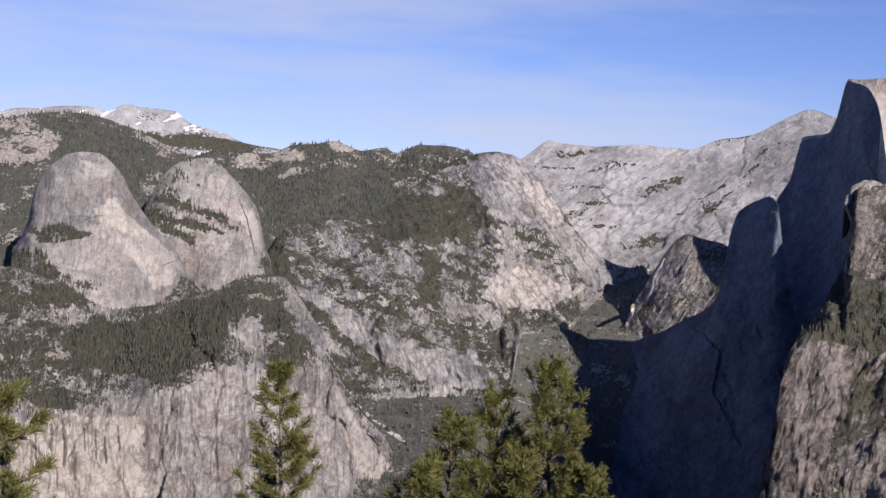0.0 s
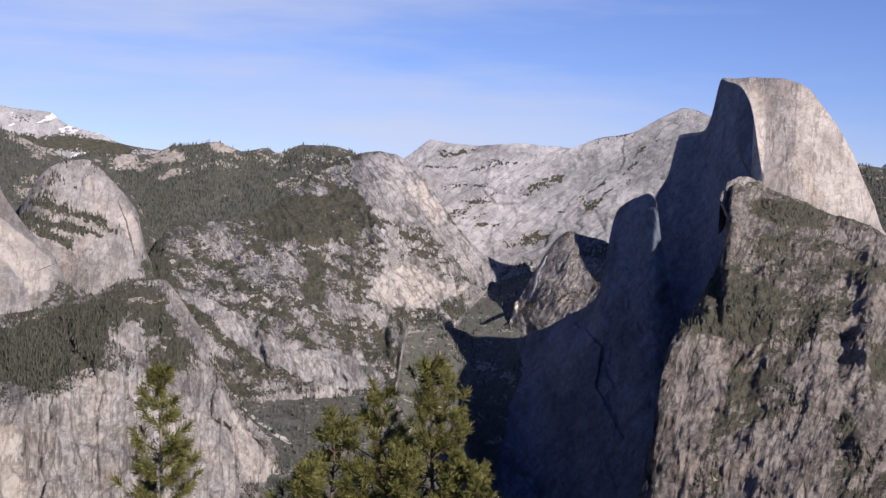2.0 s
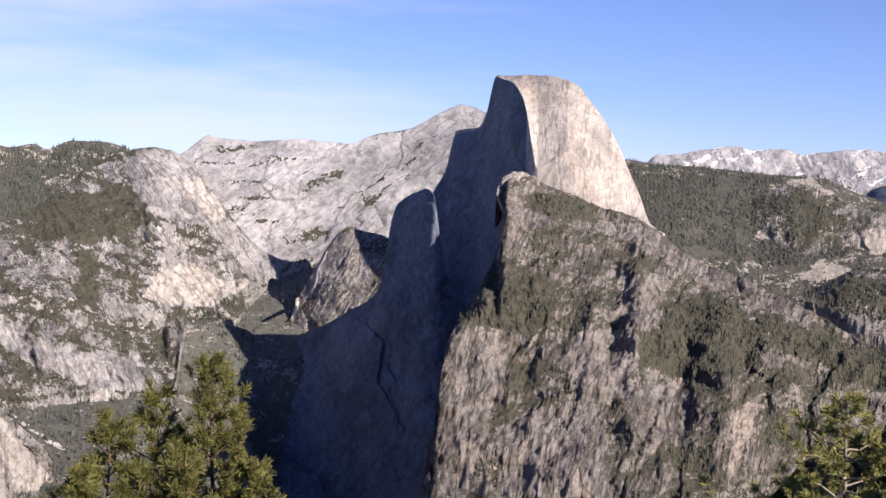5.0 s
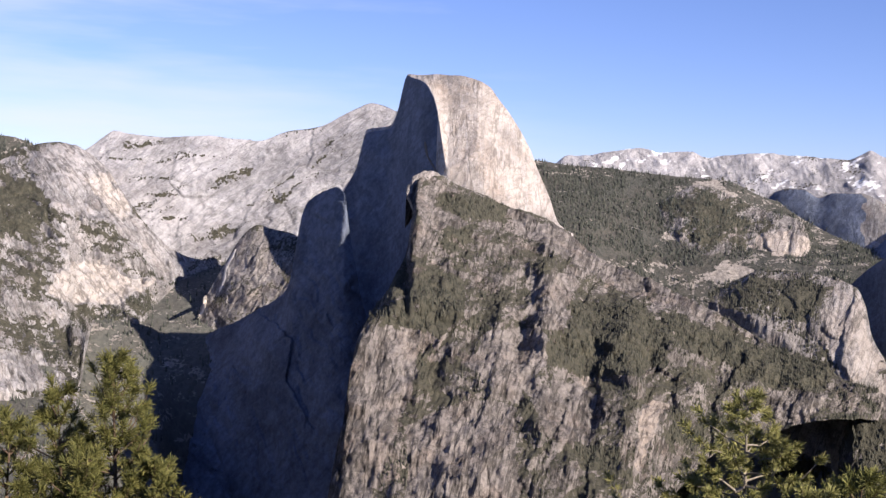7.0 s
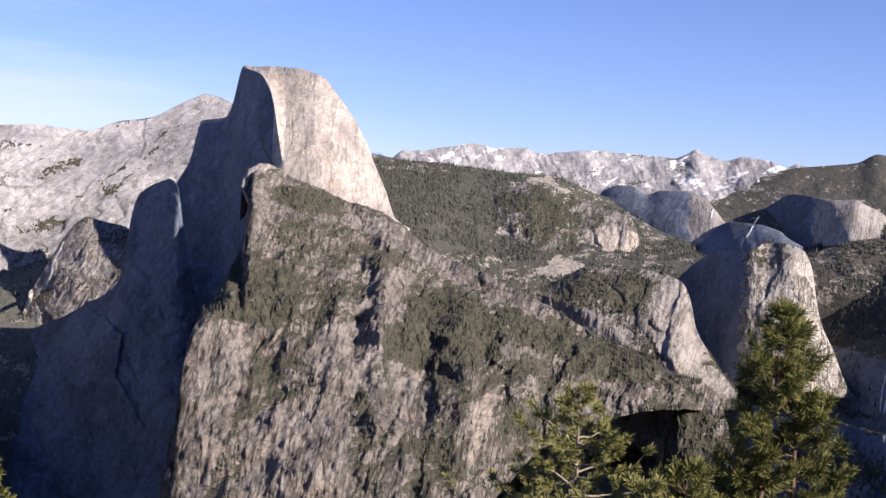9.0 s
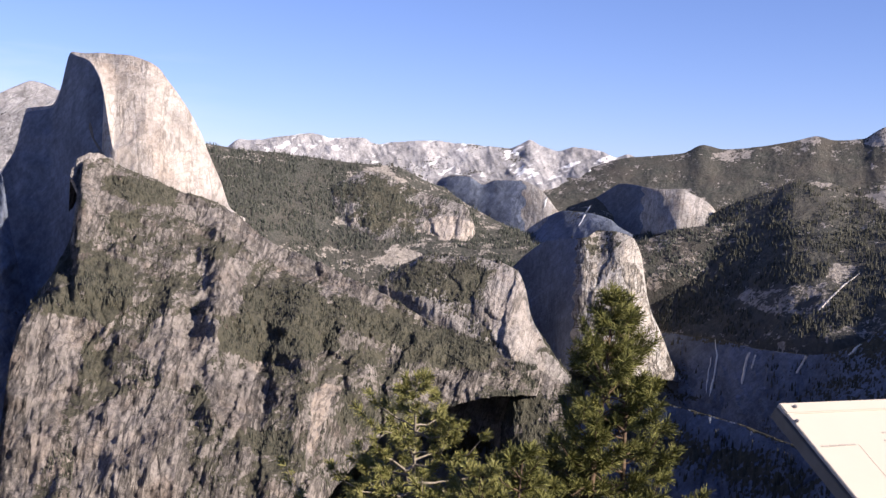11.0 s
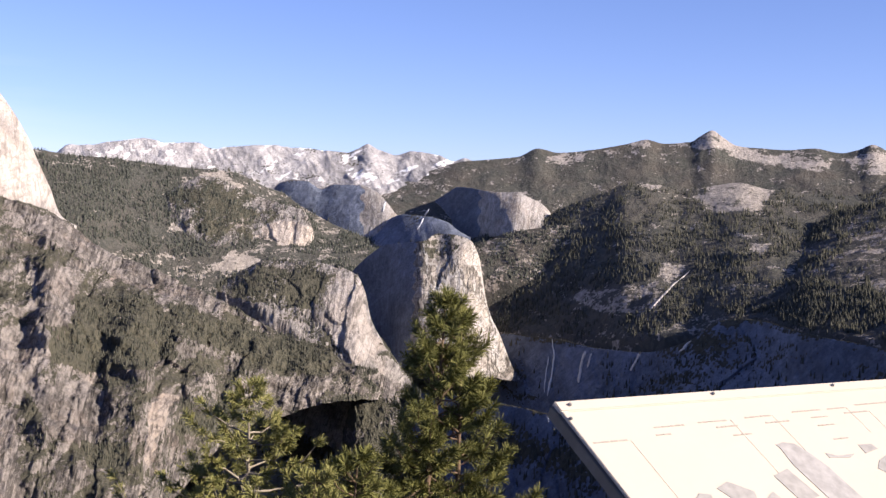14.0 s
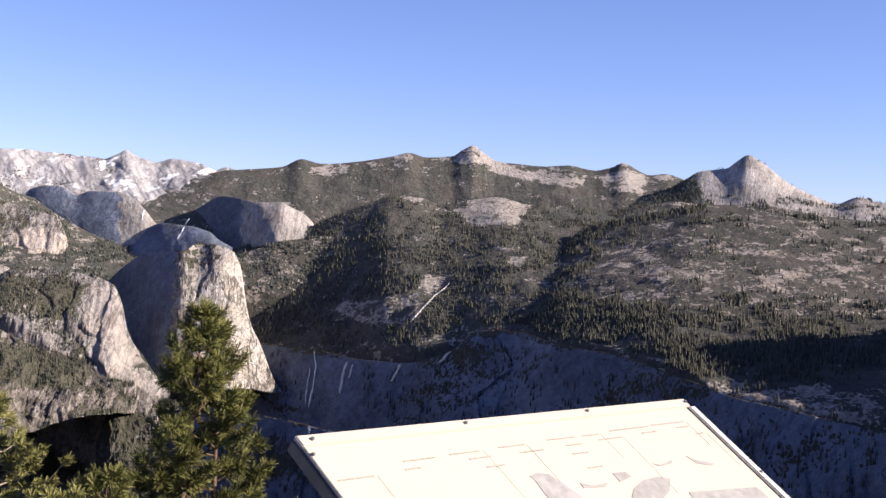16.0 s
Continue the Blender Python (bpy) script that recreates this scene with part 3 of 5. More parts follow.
cover("valley_cliff", -2, [(42.15, -8.06), (42.82, -9.03), (44.18, -10.95), (45.66, -12.85), (43.75, -12.68), (42.64, -10.52)])
cover("valley_cliff", -1.4, [(38.18, -5.71), (38.92, -5.69), (38.81, -7.67), (38.29, -7.20)])
cover("valley_cliff", -1, [(40.77, -8.11), (42.27, -8.06), (43.19, -11.48), (43.88, -15.33), (41.86, -15.39)])
cover("valley_cliff", -0.3, [(39.84, -3.91), (40.59, -4.13), (42.50, -7.55), (41.51, -7.84)])
cover("canyon_wall_north", 0.8, [(38.77, -2.21), (39.77, -2.41), (40.35, -4.14), (42.42, -5.81), (41.42, -5.84), (39.59, -3.92)])
cover("canyon_wall_north", -0.2, [(40.23, -1.44), (42.21, -1.10), (43.23, -1.45), (45.79, -2.39), (45.91, -4.90), (43.33, -3.76), (41.28, -2.60)])
cover("canyon_wall_north", 0.9, [(45.79, -2.51), (46.81, -2.59), (46.79, -4.86), (45.90, -4.65)])
cover("canyon_wall_north", 0.6, [(43.22, -1.38), (46.24, -1.36), (47.41, 0.46), (48.72, -0.48), (49.25, -1.09), (47.77, -1.79), (46.29, -2.36), (44.76, -2.06)])
cover("canyon_wall_north", -1, [(47.61, 1.47), (49.59, 2.17), (51.14, 1.14), (52.23, -0.56), (54.83, -2.68), (54.62, -3.44), (53.66, -3.99), (52.32, -2.31), (51.26, -1.11), (49.76, -1.19), (48.70, -0.23)])
cover("canyon_wall_north", -2, [(48.40, -4.28), (49.85, -2.94), (50.85, -2.89), (52.39, -3.56), (53.40, -3.76), (51.95, -4.71), (49.95, -4.95)])
cover("canyon_wall_north", -2, [(50.30, 0.60), (51.03, 0.93), (52.24, -0.69), (51.63, -1.09)])
cover("canyon_wall_north", -1, [(39.85, -4.16), (41.36, -4.60), (44.97, -6.45), (48.80, -7.27), (49.88, -8.58), (46.59, -8.50), (43.74, -7.00)])
cover("canyon_wall_north", 0.8, [(51.79, 0.67), (52.48, -0.55), (53.04, -1.77), (52.24, -0.81)])
cover("forest_slope_north", -0.8, [(27.71, 2.22), (28.83, 2.53), (30.24, 1.54), (29.13, 0.52), (27.77, 0.45)])
cover("forest_slope_north", -0.5, [(32.12, 1.05), (33.07, 1.10), (33.08, 0.73), (32.37, 0.70)])
cover("forest_slope_north", -0.7, [(33.27, 2.08), (34.96, 1.57), (35.45, 1.35), (34.24, 1.48)])
cover("forest_slope_north", 0.6, [(29.06, 2.67), (33.03, 2.19), (34.26, 1.04), (33.13, -0.48), (31.88, 1.16), (30.04, 0.81), (30.23, 1.78)])
cover("forest_slope_center", 0.7, [(34.76, 0.58), (49.63, 1.32), (49.81, -2.19), (34.89, -2.86)])
cover("forest_slope_center", -1, [(37.28, 1.20), (38.37, 1.56), (38.76, 1.16), (37.90, 0.94)])
cover("forest_slope_center", -1, [(39.11, 1.55), (40.09, 1.70), (40.72, 1.43), (39.86, 1.24)])
cover("forest_slope_center", -1, [(41.44, 2.04), (42.06, 2.25), (43.09, 1.63), (42.09, 1.65)])
cover("forest_slope_center", -0.6, [(39.15, 0.55), (40.87, 0.99), (41.12, 0.85), (39.66, 0.33)])
cover("forest_slope_center", -0.4, [(44.39, 0.56), (45.87, 1.14), (47.89, 0.98), (48.68, 0.27), (46.67, 0.17), (44.66, 0.07)])
cover("rocky_ridge", -0.5, [(64.22, 1.04), (67.25, 0.53), (70.95, -0.84), (75.00, -2.85), (78.00, -4.30), (77.94, -4.78), (75.45, -4.16), (72.91, -3.02), (70.86, -1.72), (68.30, -0.81), (64.79, -0.94)])
cover("rocky_ridge", 1, [(63.06, -5.27), (64.87, -3.20), (65.60, -2.67), (66.89, -3.38), (66.82, -4.89), (65.71, -5.68), (64.45, -5.47)])
cover("rocky_ridge", 1, [(65.49, 0.59), (67.25, 0.53), (68.78, -0.04), (68.55, -0.68), (66.78, -0.49), (65.51, -0.04)])
cover("rocky_ridge", 0.5, [(65.79, -0.91), (67.29, -0.60), (67.33, -1.60), (65.84, -2.16)])
cover("rocky_ridge", 1, [(70.30, -6.76), (70.63, -5.50), (71.71, -4.20), (73.45, -3.87), (74.71, -4.19), (75.98, -5.00), (75.80, -6.50), (74.33, -7.07), (72.58, -7.28), (71.06, -6.98)])
cover("rocky_ridge", 0.8, [(75.45, -4.16), (77.20, -4.69), (79.19, -5.33), (81.86, -5.90), (83.06, -6.31), (82.40, -7.32), (80.72, -7.19), (78.26, -6.37), (76.51, -5.72)])
cover("rocky_ridge", 0.7, [(71.96, -10.41), (74.21, -10.29), (74.00, -11.28), (72.25, -11.37)])
cover("rocky_ridge", 0.4, [(64.73, -6.47), (66.01, -6.92), (65.83, -8.92), (64.80, -8.21)])
cover("rocky_ridge", -1, [(62.08, -5.79), (63.44, -5.51), (64.72, -5.97), (64.55, -8.46), (63.64, -10.95), (62.27, -14.84), (60.77, -14.85), (61.83, -9.52)])
cover("rocky_ridge", -1, [(67.98, -5.60), (70.24, -5.26), (70.55, -6.75), (69.60, -8.29), (68.33, -8.09), (67.02, -6.89)])
cover("rocky_ridge", -1, [(69.84, -8.03), (72.10, -7.68), (73.39, -8.61), (72.71, -10.37), (70.67, -9.73)])
cover("rocky_ridge", -1, [(64.61, -9.94), (67.58, -8.37), (69.37, -8.79), (69.35, -14.65), (64.79, -14.80)])
cover("rocky_ridge", -2, [(74.66, -9.03), (75.37, -8.01), (76.12, -8.21), (75.21, -10.23), (74.76, -11.48)])
cover("rocky_ridge", -1, [(80.25, -7.47), (82.64, -7.30), (82.22, -8.54), (80.55, -8.78)])
cover("rocky_ridge", -0.9, [(69.65, -3.03), (71.65, -2.70), (71.50, -5.21), (69.99, -5.27)])
cover("rocky_ridge", 0.7, [(76.13, -8.46), (79.82, -8.71), (79.40, -10.20), (76.21, -10.41)])
cover("granite_cap_west", 0.35, [(79.22, -2.62), (81.73, -2.56), (82.75, -3.04), (81.77, -4.32), (79.76, -4.11), (78.24, -3.64)])
cover("granite_cap_west", -1.35, [(82.26, -3.80), (83.50, -2.77), (84.30, -4.76), (85.22, -6.04), (83.60, -6.83), (82.55, -5.30)])
cover("granite_cap_east", 0.5, [(84.98, -1.47), (86.72, -0.78), (87.85, -0.75), (88.24, -1.52), (86.75, -2.06)])
cover("granite_cap_east", -1.35, [(86.78, -3.19), (87.25, -1.92), (88.85, -1.00), (89.39, -2.36), (89.70, -4.60), (91.15, -7.16), (88.90, -7.12), (86.88, -6.69)])
cover("granite_bluff", 0.4, [(75.43, 0.55), (76.90, 1.28), (78.15, 0.62), (79.17, -0.36), (77.45, -1.40), (75.95, -0.69)])
cover("granite_bluff", -2, [(78.96, -1.87), (79.43, -0.73), (80.68, -0.45), (81.82, -0.80), (81.97, -2.05), (80.21, -2.14)])
cover("forest_plateau", 0.5, [(69.61, 1.61), (75.90, 1.55), (79.66, 0.15), (78.22, -2.39), (71.81, -1.52)])
cover("forest_plateau", -0.8, [(75.79, 0.80), (76.40, 1.44), (77.63, 1.60), (78.64, 1.01), (77.66, 0.60)])
cover("forest_plateau", -0.6, [(75.21, -0.95), (75.94, -0.44), (76.69, -0.92), (76.20, -1.18)])
cover("forest_plateau", -1, [(77.22, -2.53), (78.21, -1.88), (79.46, -2.11), (79.47, -2.74), (77.98, -2.89)])
cover("far_range_southeast", 0.3, [(87.79, 2.45), (98.23, 3.01), (107.23, 2.67), (107.32, 0.94), (87.90, -0.02)])
cover("far_range_southeast", -1, [(98.21, 3.39), (99.04, 4.30), (100.46, 3.67), (101.24, 3.15), (104.25, 2.92), (104.27, 2.54), (100.76, 2.68), (99.47, 3.32)])
cover("far_range_southeast", -0.7, [(104.50, 2.93), (105.70, 3.73), (106.97, 2.96), (106.51, 2.27), (105.27, 2.34)])
cover("far_range_southeast", -0.8, [(91.72, 2.67), (93.70, 3.03), (93.73, 2.48), (91.98, 2.38)])
cover("far_range_southeast", -0.7, [(95.44, 3.32), (96.18, 3.78), (96.95, 3.40)])
cover("far_range_southeast", -1, [(98.24, 2.71), (99.02, 2.35), (98.51, 2.37)])
cover("far_range_southeast", -0.8, [(106.96, 3.16), (108.18, 3.21), (107.72, 2.69)])
cover("forest_hill", 0.35, [(87.95, -1.01), (95.77, 1.78), (102.31, 1.70), (107.02, 1.92), (102.45, -1.05), (100.09, -3.94), (90.62, -5.37)])
cover("forest_hill", -0.8, [(98.32, 1.25), (99.79, 2.03), (101.81, 1.68), (101.36, 0.65), (99.36, 0.55)])
cover("forest_hill", -0.8, [(95.52, 1.77), (97.28, 1.76), (96.80, 1.43)])
cover("forest_hill", -0.3, [(92.52, -3.55), (96.49, -2.61), (97.46, -1.81), (98.21, -1.77), (97.06, -3.84), (94.55, -4.08)])
cover("forest_hill", -1, [(100.93, -0.75), (101.68, -0.72), (101.58, -1.22), (101.08, -1.25)])
cover("forest_slope_south", -0.25, [(104.90, -0.18), (108.32, 0.49), (116.98, 0.43), (117.08, -1.71), (110.85, -1.84), (105.47, -1.65)])
cover("forest_slope_south", 0.7, [(100.01, -2.44), (103.51, -2.25), (109.70, -2.89), (117.83, -2.37), (117.93, -4.25), (113.43, -5.80), (108.59, -4.94), (103.62, -4.25), (100.58, -3.66)])
cover("forest_slope_south", 0.6, [(103.36, 0.75), (105.33, 1.29), (109.21, 2.14), (110.64, 2.32), (105.84, 0.87), (102.45, -1.05)])
cover("forest_slope_south", -0.6, [(111.55, -6.19), (113.88, -5.53), (118.02, -6.13), (118.06, -6.83), (113.48, -6.88)])
cover("conical_dome", 1, [(105.82, 1.37), (108.19, 3.01), (109.14, 3.49), (110.16, 2.43), (108.25, 1.73)])
cover("conical_dome", -1, [(110.34, 3.54), (111.14, 4.35), (112.24, 3.61), (113.48, 2.44), (111.59, 2.36), (110.60, 3.06)])
cover("conical_dome", -0.7, [(108.91, 3.24), (110.34, 3.54), (111.11, 2.47), (109.20, 2.26)])
cover("canyon_wall_north", 0.6, [(42.21, -1.17), (44.65, 0.33), (47.10, 1.70), (47.86, 1.61), (48.17, 0.50), (48.98, -0.72), (47.23, -0.93), (45.74, -1.38), (44.47, -1.07)])
cover("canyon_wall_north", -0.1, [(44.68, -0.18), (46.13, 1.02), (47.86, 1.61), (48.42, 0.51), (46.43, 0.03)])
# dark scrub on both gorge rims, put there to dim their sunlit edge
cover("gorge_wall", 1, [(77.13, -10.32), (78.59, -9.16), (80.08, -8.52), (81.59, -8.40), (82.84, -7.97), (84.08, -7.53), (86.07, -7.18), (88.57, -7.26), (91.05, -7.64), (93.50, -8.12), (95.93, -8.88), (99.86, -9.91), (99.86, -10.71), (95.93, -9.68), (93.50, -8.92), (91.05, -8.44), (88.57, -8.06), (86.07, -7.98), (84.08, -8.33), (82.84, -8.77), (81.59, -9.20), (80.08, -9.32), (78.59, -9.96), (77.13, -11.12)])
cover("gorge_cliff", 1, [(89.43, -5.90), (90.36, -4.57), (91.60, -4.66), (92.60, -4.70), (94.63, -5.06), (96.14, -5.14), (98.38, -4.58), (99.84, -3.56), (101.09, -3.39), (103.62, -3.89), (106.13, -4.25), (108.62, -4.96), (111.32, -5.73), (113.46, -6.05), (115.80, -6.43), (120.72, -7.00), (120.72, -7.80), (115.80, -7.23), (113.46, -6.85), (111.32, -6.53), (108.62, -5.76), (106.13, -5.05), (103.62, -4.69), (101.09, -4.19), (99.84, -4.36), (98.38, -5.38), (96.14, -5.94), (94.63, -5.86), (92.60, -5.50), (91.60, -5.46), (90.36, -5.37), (89.43, -6.70)])
# dark bands on the massif: crest forest, and gully shade painted as cover
cover("granite_massif", 0.9, [(58.21, 2.84), (60.07, 3.45), (60.45, 3.32), (58.72, 2.71)])
cover("granite_massif", 0.9, [(54.87, -1.82), (56.60, -1.13), (57.34, -0.60), (56.12, -1.60), (55.12, -1.99)])
cover("granite_massif", 0.9, [(52.50, 1.52), (54.48, 1.93), (54.99, 1.77), (53.50, 1.31)])
cover("granite_massif", 0.9, [(56.03, 0.81), (57.26, 1.41), (57.52, 1.16), (56.29, 0.57)])
cover("granite_massif", 0.9, [(51.48, 2.03), (52.97, 2.37), (53.47, 2.26), (51.99, 1.90)])
cover("granite_massif", 0.9, [(59.54, 0.99), (60.49, 2.27), (60.99, 2.41), (60.17, 1.01)])
cover("granite_massif", 0.9, [(58.07, -0.07), (59.29, 0.98), (59.55, 0.84), (58.58, -0.18)])
cover("granite_massif", 0.9, [(51.03, 0.67), (52.52, 0.98), (53.52, 0.86), (52.03, 0.46)])
cover("dome_basket", 0.12, [(34.41, 0.19), (34.98, 0.96), (35.82, 1.32), (37.05, 0.94), (36.83, 0.19), (35.04, -0.52)])
cover("dome_north", 0.1, [(30.39, 0.59), (31.17, 1.41), (32.01, 1.04), (32.26, 0.45), (31.21, 0.27)])
# dark scrub over the gorge cliff, added to deepen its shade
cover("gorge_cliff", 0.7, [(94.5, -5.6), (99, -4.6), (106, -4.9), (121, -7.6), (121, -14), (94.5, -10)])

# ---------- landforms, far to near ----------
loft("far_range_north", "mountain_range", [
    [(21.35, 4600, -28), (34.76, 4600, 46), (41.14, 4600, 32)],
    [(21.28, 4800, 169), (26.37, 4800, 212), (27.7, 4800, 232), (28.59, 4800, 249), (29.27, 4800, 249), (29.73, 4800, 259), (31.11, 4800, 269),
     (32.05, 4800, 256), (32.86, 4800, 285), (33.46, 4800, 276), (34.9, 4800, 271), (35.27, 4800, 246), (35.76, 4800, 222), (37.11, 4800, 195),
     (37.74, 4800, 169), (38.85, 4800, 153), (41.09, 4800, 138)],
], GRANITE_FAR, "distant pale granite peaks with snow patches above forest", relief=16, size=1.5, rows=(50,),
     woods=[(2307, 4151, 190, 109, 26), (2490, 4007, 164, 108, 26), (2730, 3837, 150, 108, 26), (2858, 3773, 143, 109, 26), (2984, 3703, 127, 109, 26)],
     slabs=[])
loft("far_range_east", "mountain_range", [
    [(67.78, 4700, 19), (80.65, 4700, 48), (90.09, 4700, 82)],
    [(67.73, 4880, 145), (70.62, 4880, 175), (71.21, 4880, 213), (71.95, 4880, 214), (72.81, 4880, 225), (73.54, 4880, 234), (74.28, 4880, 246),
     (75.16, 4880, 229), (76.53, 4880, 236), (77.17, 4880, 211), (77.79, 4880, 222), (78.79, 4880, 231), (79.92, 4880, 244), (80.55, 4880, 238),
     (81.55, 4880, 235), (82.19, 4880, 222), (83.07, 4880, 226), (83.56, 4880, 243), (84, 4880, 265), (84.43, 4880, 244), (85.2, 4880, 221), (86.06,
     4880, 239), (87.18, 4880, 223), (87.81, 4880, 200), (88.3, 4880, 217), (88.8, 4880, 204), (90.04, 4880, 170)],
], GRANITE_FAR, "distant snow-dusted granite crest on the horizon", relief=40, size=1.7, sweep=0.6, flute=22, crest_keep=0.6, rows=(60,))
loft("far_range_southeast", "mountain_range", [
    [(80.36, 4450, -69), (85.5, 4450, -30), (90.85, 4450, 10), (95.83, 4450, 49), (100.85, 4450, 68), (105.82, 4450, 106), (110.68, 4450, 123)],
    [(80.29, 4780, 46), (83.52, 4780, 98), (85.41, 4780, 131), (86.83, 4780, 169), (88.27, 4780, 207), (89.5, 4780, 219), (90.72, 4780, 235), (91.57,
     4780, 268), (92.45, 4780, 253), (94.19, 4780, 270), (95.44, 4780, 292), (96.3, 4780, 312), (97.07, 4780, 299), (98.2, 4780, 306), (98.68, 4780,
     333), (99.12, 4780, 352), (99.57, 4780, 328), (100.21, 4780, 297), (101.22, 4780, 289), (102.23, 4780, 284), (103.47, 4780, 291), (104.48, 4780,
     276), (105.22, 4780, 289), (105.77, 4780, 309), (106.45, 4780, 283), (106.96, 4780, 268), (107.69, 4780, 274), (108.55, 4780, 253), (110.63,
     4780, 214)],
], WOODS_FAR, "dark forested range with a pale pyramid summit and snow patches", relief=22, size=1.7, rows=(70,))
loft("conical_dome", "granite_dome", [
    [(105.34, 4350, 83), (109.47, 4350, 126), (113.05, 4350, 119), (115.38, 4350, 109), (120.28, 4350, 107)],
    [(105.32, 4600, 108), (107, 4600, 184), (108.2, 4600, 228), (109.14, 4600, 277), (110.22, 4600, 290), (110.68, 4600, 319), (111.14, 4600, 342),
     (111.63, 4600, 323), (112.25, 4600, 286), (112.98, 4600, 243), (113.94, 4600, 207), (114.88, 4600, 181), (115.78, 4600, 207), (116.47, 4600,
     194), (118.05, 4600, 181), (120.25, 4600, 160)],
], GRANITE_DOME, "grey granite cone rising above forested slopes", relief=5, rows=(60,), bulge=0.3)
loft("forest_slope_north", "forest_hillside", [
    [(21.47, 3600, -323), (27.95, 3600, -316), (34.97, 3600, -304), (39.4, 3600, -326), (41.93, 3600, -383)],
    [(21.29, 4300, 123), (27.71, 4300, 181), (29.05, 4300, 207), (30.66, 4300, 219), (31.83, 4300, 208), (33.26, 4300, 175), (34.72, 4300, 126),
     (35.7, 4300, 99), (37.18, 4300, 53), (38.19, 4300, 1), (39.24, 4300, -108), (41.82, 4300, -269)],
], WOODS, "dark conifer forest slope behind the pale domes", relief=14, rows=(110,))
loft("forest_slope_center", "forest_hillside", [
    [(34.89, 4280, -214), (39.77, 4280, -180), (44.78, 4280, -182), (47.27, 4280, -135), (48.75, 4280, -92)],
    [(34.76, 4620, 47), (36.66, 4620, 126), (38.12, 4620, 125), (39.11, 4620, 129), (40.08, 4620, 163), (41.07, 4620, 173), (41.93, 4620, 185),
     (42.57, 4620, 167), (43.07, 4620, 155), (44.07, 4620, 171), (44.58, 4620, 155), (45.69, 4620, 188), (46.82, 4620, 187), (47.84, 4620, 168),
     (48.62, 4620, 123)],
], WOODS, "rolling forest slope with bare granite knolls", relief=14, rows=(90,))
# some of its woods spots draw diagonal shade bands, the others forest
loft("granite_massif", "granite_mountain", [
    [(48.6, 4780, -56), (51.59, 4780, -109), (53.11, 4780, -147), (54.13, 4780, -203), (55.16, 4780, -246), (56.67, 4780, -241), (58.42, 4780, -215),
     (60.18, 4780, -209), (62.68, 4780, -201), (66.64, 4780, -187)],
    [(48.56, 4885, 70), (50.25, 4885, 160), (50.97, 4885, 210), (51.34, 4885, 230), (51.96, 4885, 222), (53.46, 4885, 218), (54.46, 4885, 226),
     (55.46, 4885, 231), (56.47, 4885, 224), (57.47, 4885, 223), (58.71, 4885, 263), (60.2, 4885, 289), (61.18, 4885, 334), (62.03, 4885, 372), (62.4,
     4885, 384), (62.9, 4885, 377), (63.65, 4885, 351), (64.91, 4885, 312), (66.42, 4885, 231)],
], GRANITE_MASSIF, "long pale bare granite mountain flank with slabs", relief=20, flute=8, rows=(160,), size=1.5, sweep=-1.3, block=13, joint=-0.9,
     woods=[(3996, 2737, 44, 22, 17), (4019, 2713, 67, 26, 15), (4043, 2686, 89, 22, 13), (4210, 2417, 143, 17, 31), (4228, 2402, 191, 17, 26),
     (4241, 2387, 220, 17, 22), (4150, 2502, 88, 20, 15), (4127, 2529, 58, 20, 15), (4105, 2554, 25, 20, 15), (3939, 2746, -144, 62, 11),
     (3990, 2680, -120, 53, 11), (3882, 2867, 0, 48, 8), (3853, 2956, 125, 67, 8), (3961, 2826, 150, 67, 8), (4206, 2483, 275, 56, 9),
     (4174, 2537, 262, 56, 9), (3866, 2911, 62, 44, 8), (4273, 2323, 236, 15, 26), (4254, 2338, 178, 15, 26), (4053, 2624, -19, 26, 13),
     (3894, 2820, -86, 35, 11)],
     slabs=[(4284, 2332, 312, 67, 31), (4192, 2470, 188, 53, 35), (4096, 2607, 97, 53, 31), (4032, 2662, -8, 66, 22), (3933, 2799, -15, 53, 22),
     (3973, 2779, 69, 31, 22)])
loft("forest_plateau", "forest_hillside", [
    [(68.35, 4000, -154), (71.28, 4000, -163), (75.82, 4000, -273), (78.33, 4000, -266), (80.82, 4000, -223), (83.34, 4000, -214), (85.83, 4000,
     -188)],
    [(68.19, 4600, 178), (69.76, 4600, 181), (71.35, 4600, 168), (73.08, 4600, 163), (74.57, 4600, 153), (76.08, 4600, 143), (78.09, 4600, 134),
     (79.62, 4600, 84), (81.92, 4600, 31), (85.73, 4600, -55)],
], WOODS, "wide forested plateau behind the great dome", relief=12, rows=(120,))
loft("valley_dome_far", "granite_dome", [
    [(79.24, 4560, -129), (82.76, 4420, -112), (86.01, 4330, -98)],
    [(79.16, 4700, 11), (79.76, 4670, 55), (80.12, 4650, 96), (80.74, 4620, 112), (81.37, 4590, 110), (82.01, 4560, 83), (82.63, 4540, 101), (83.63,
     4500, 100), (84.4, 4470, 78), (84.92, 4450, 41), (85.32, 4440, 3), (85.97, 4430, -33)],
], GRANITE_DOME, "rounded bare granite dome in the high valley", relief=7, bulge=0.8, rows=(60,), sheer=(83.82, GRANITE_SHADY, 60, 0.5))
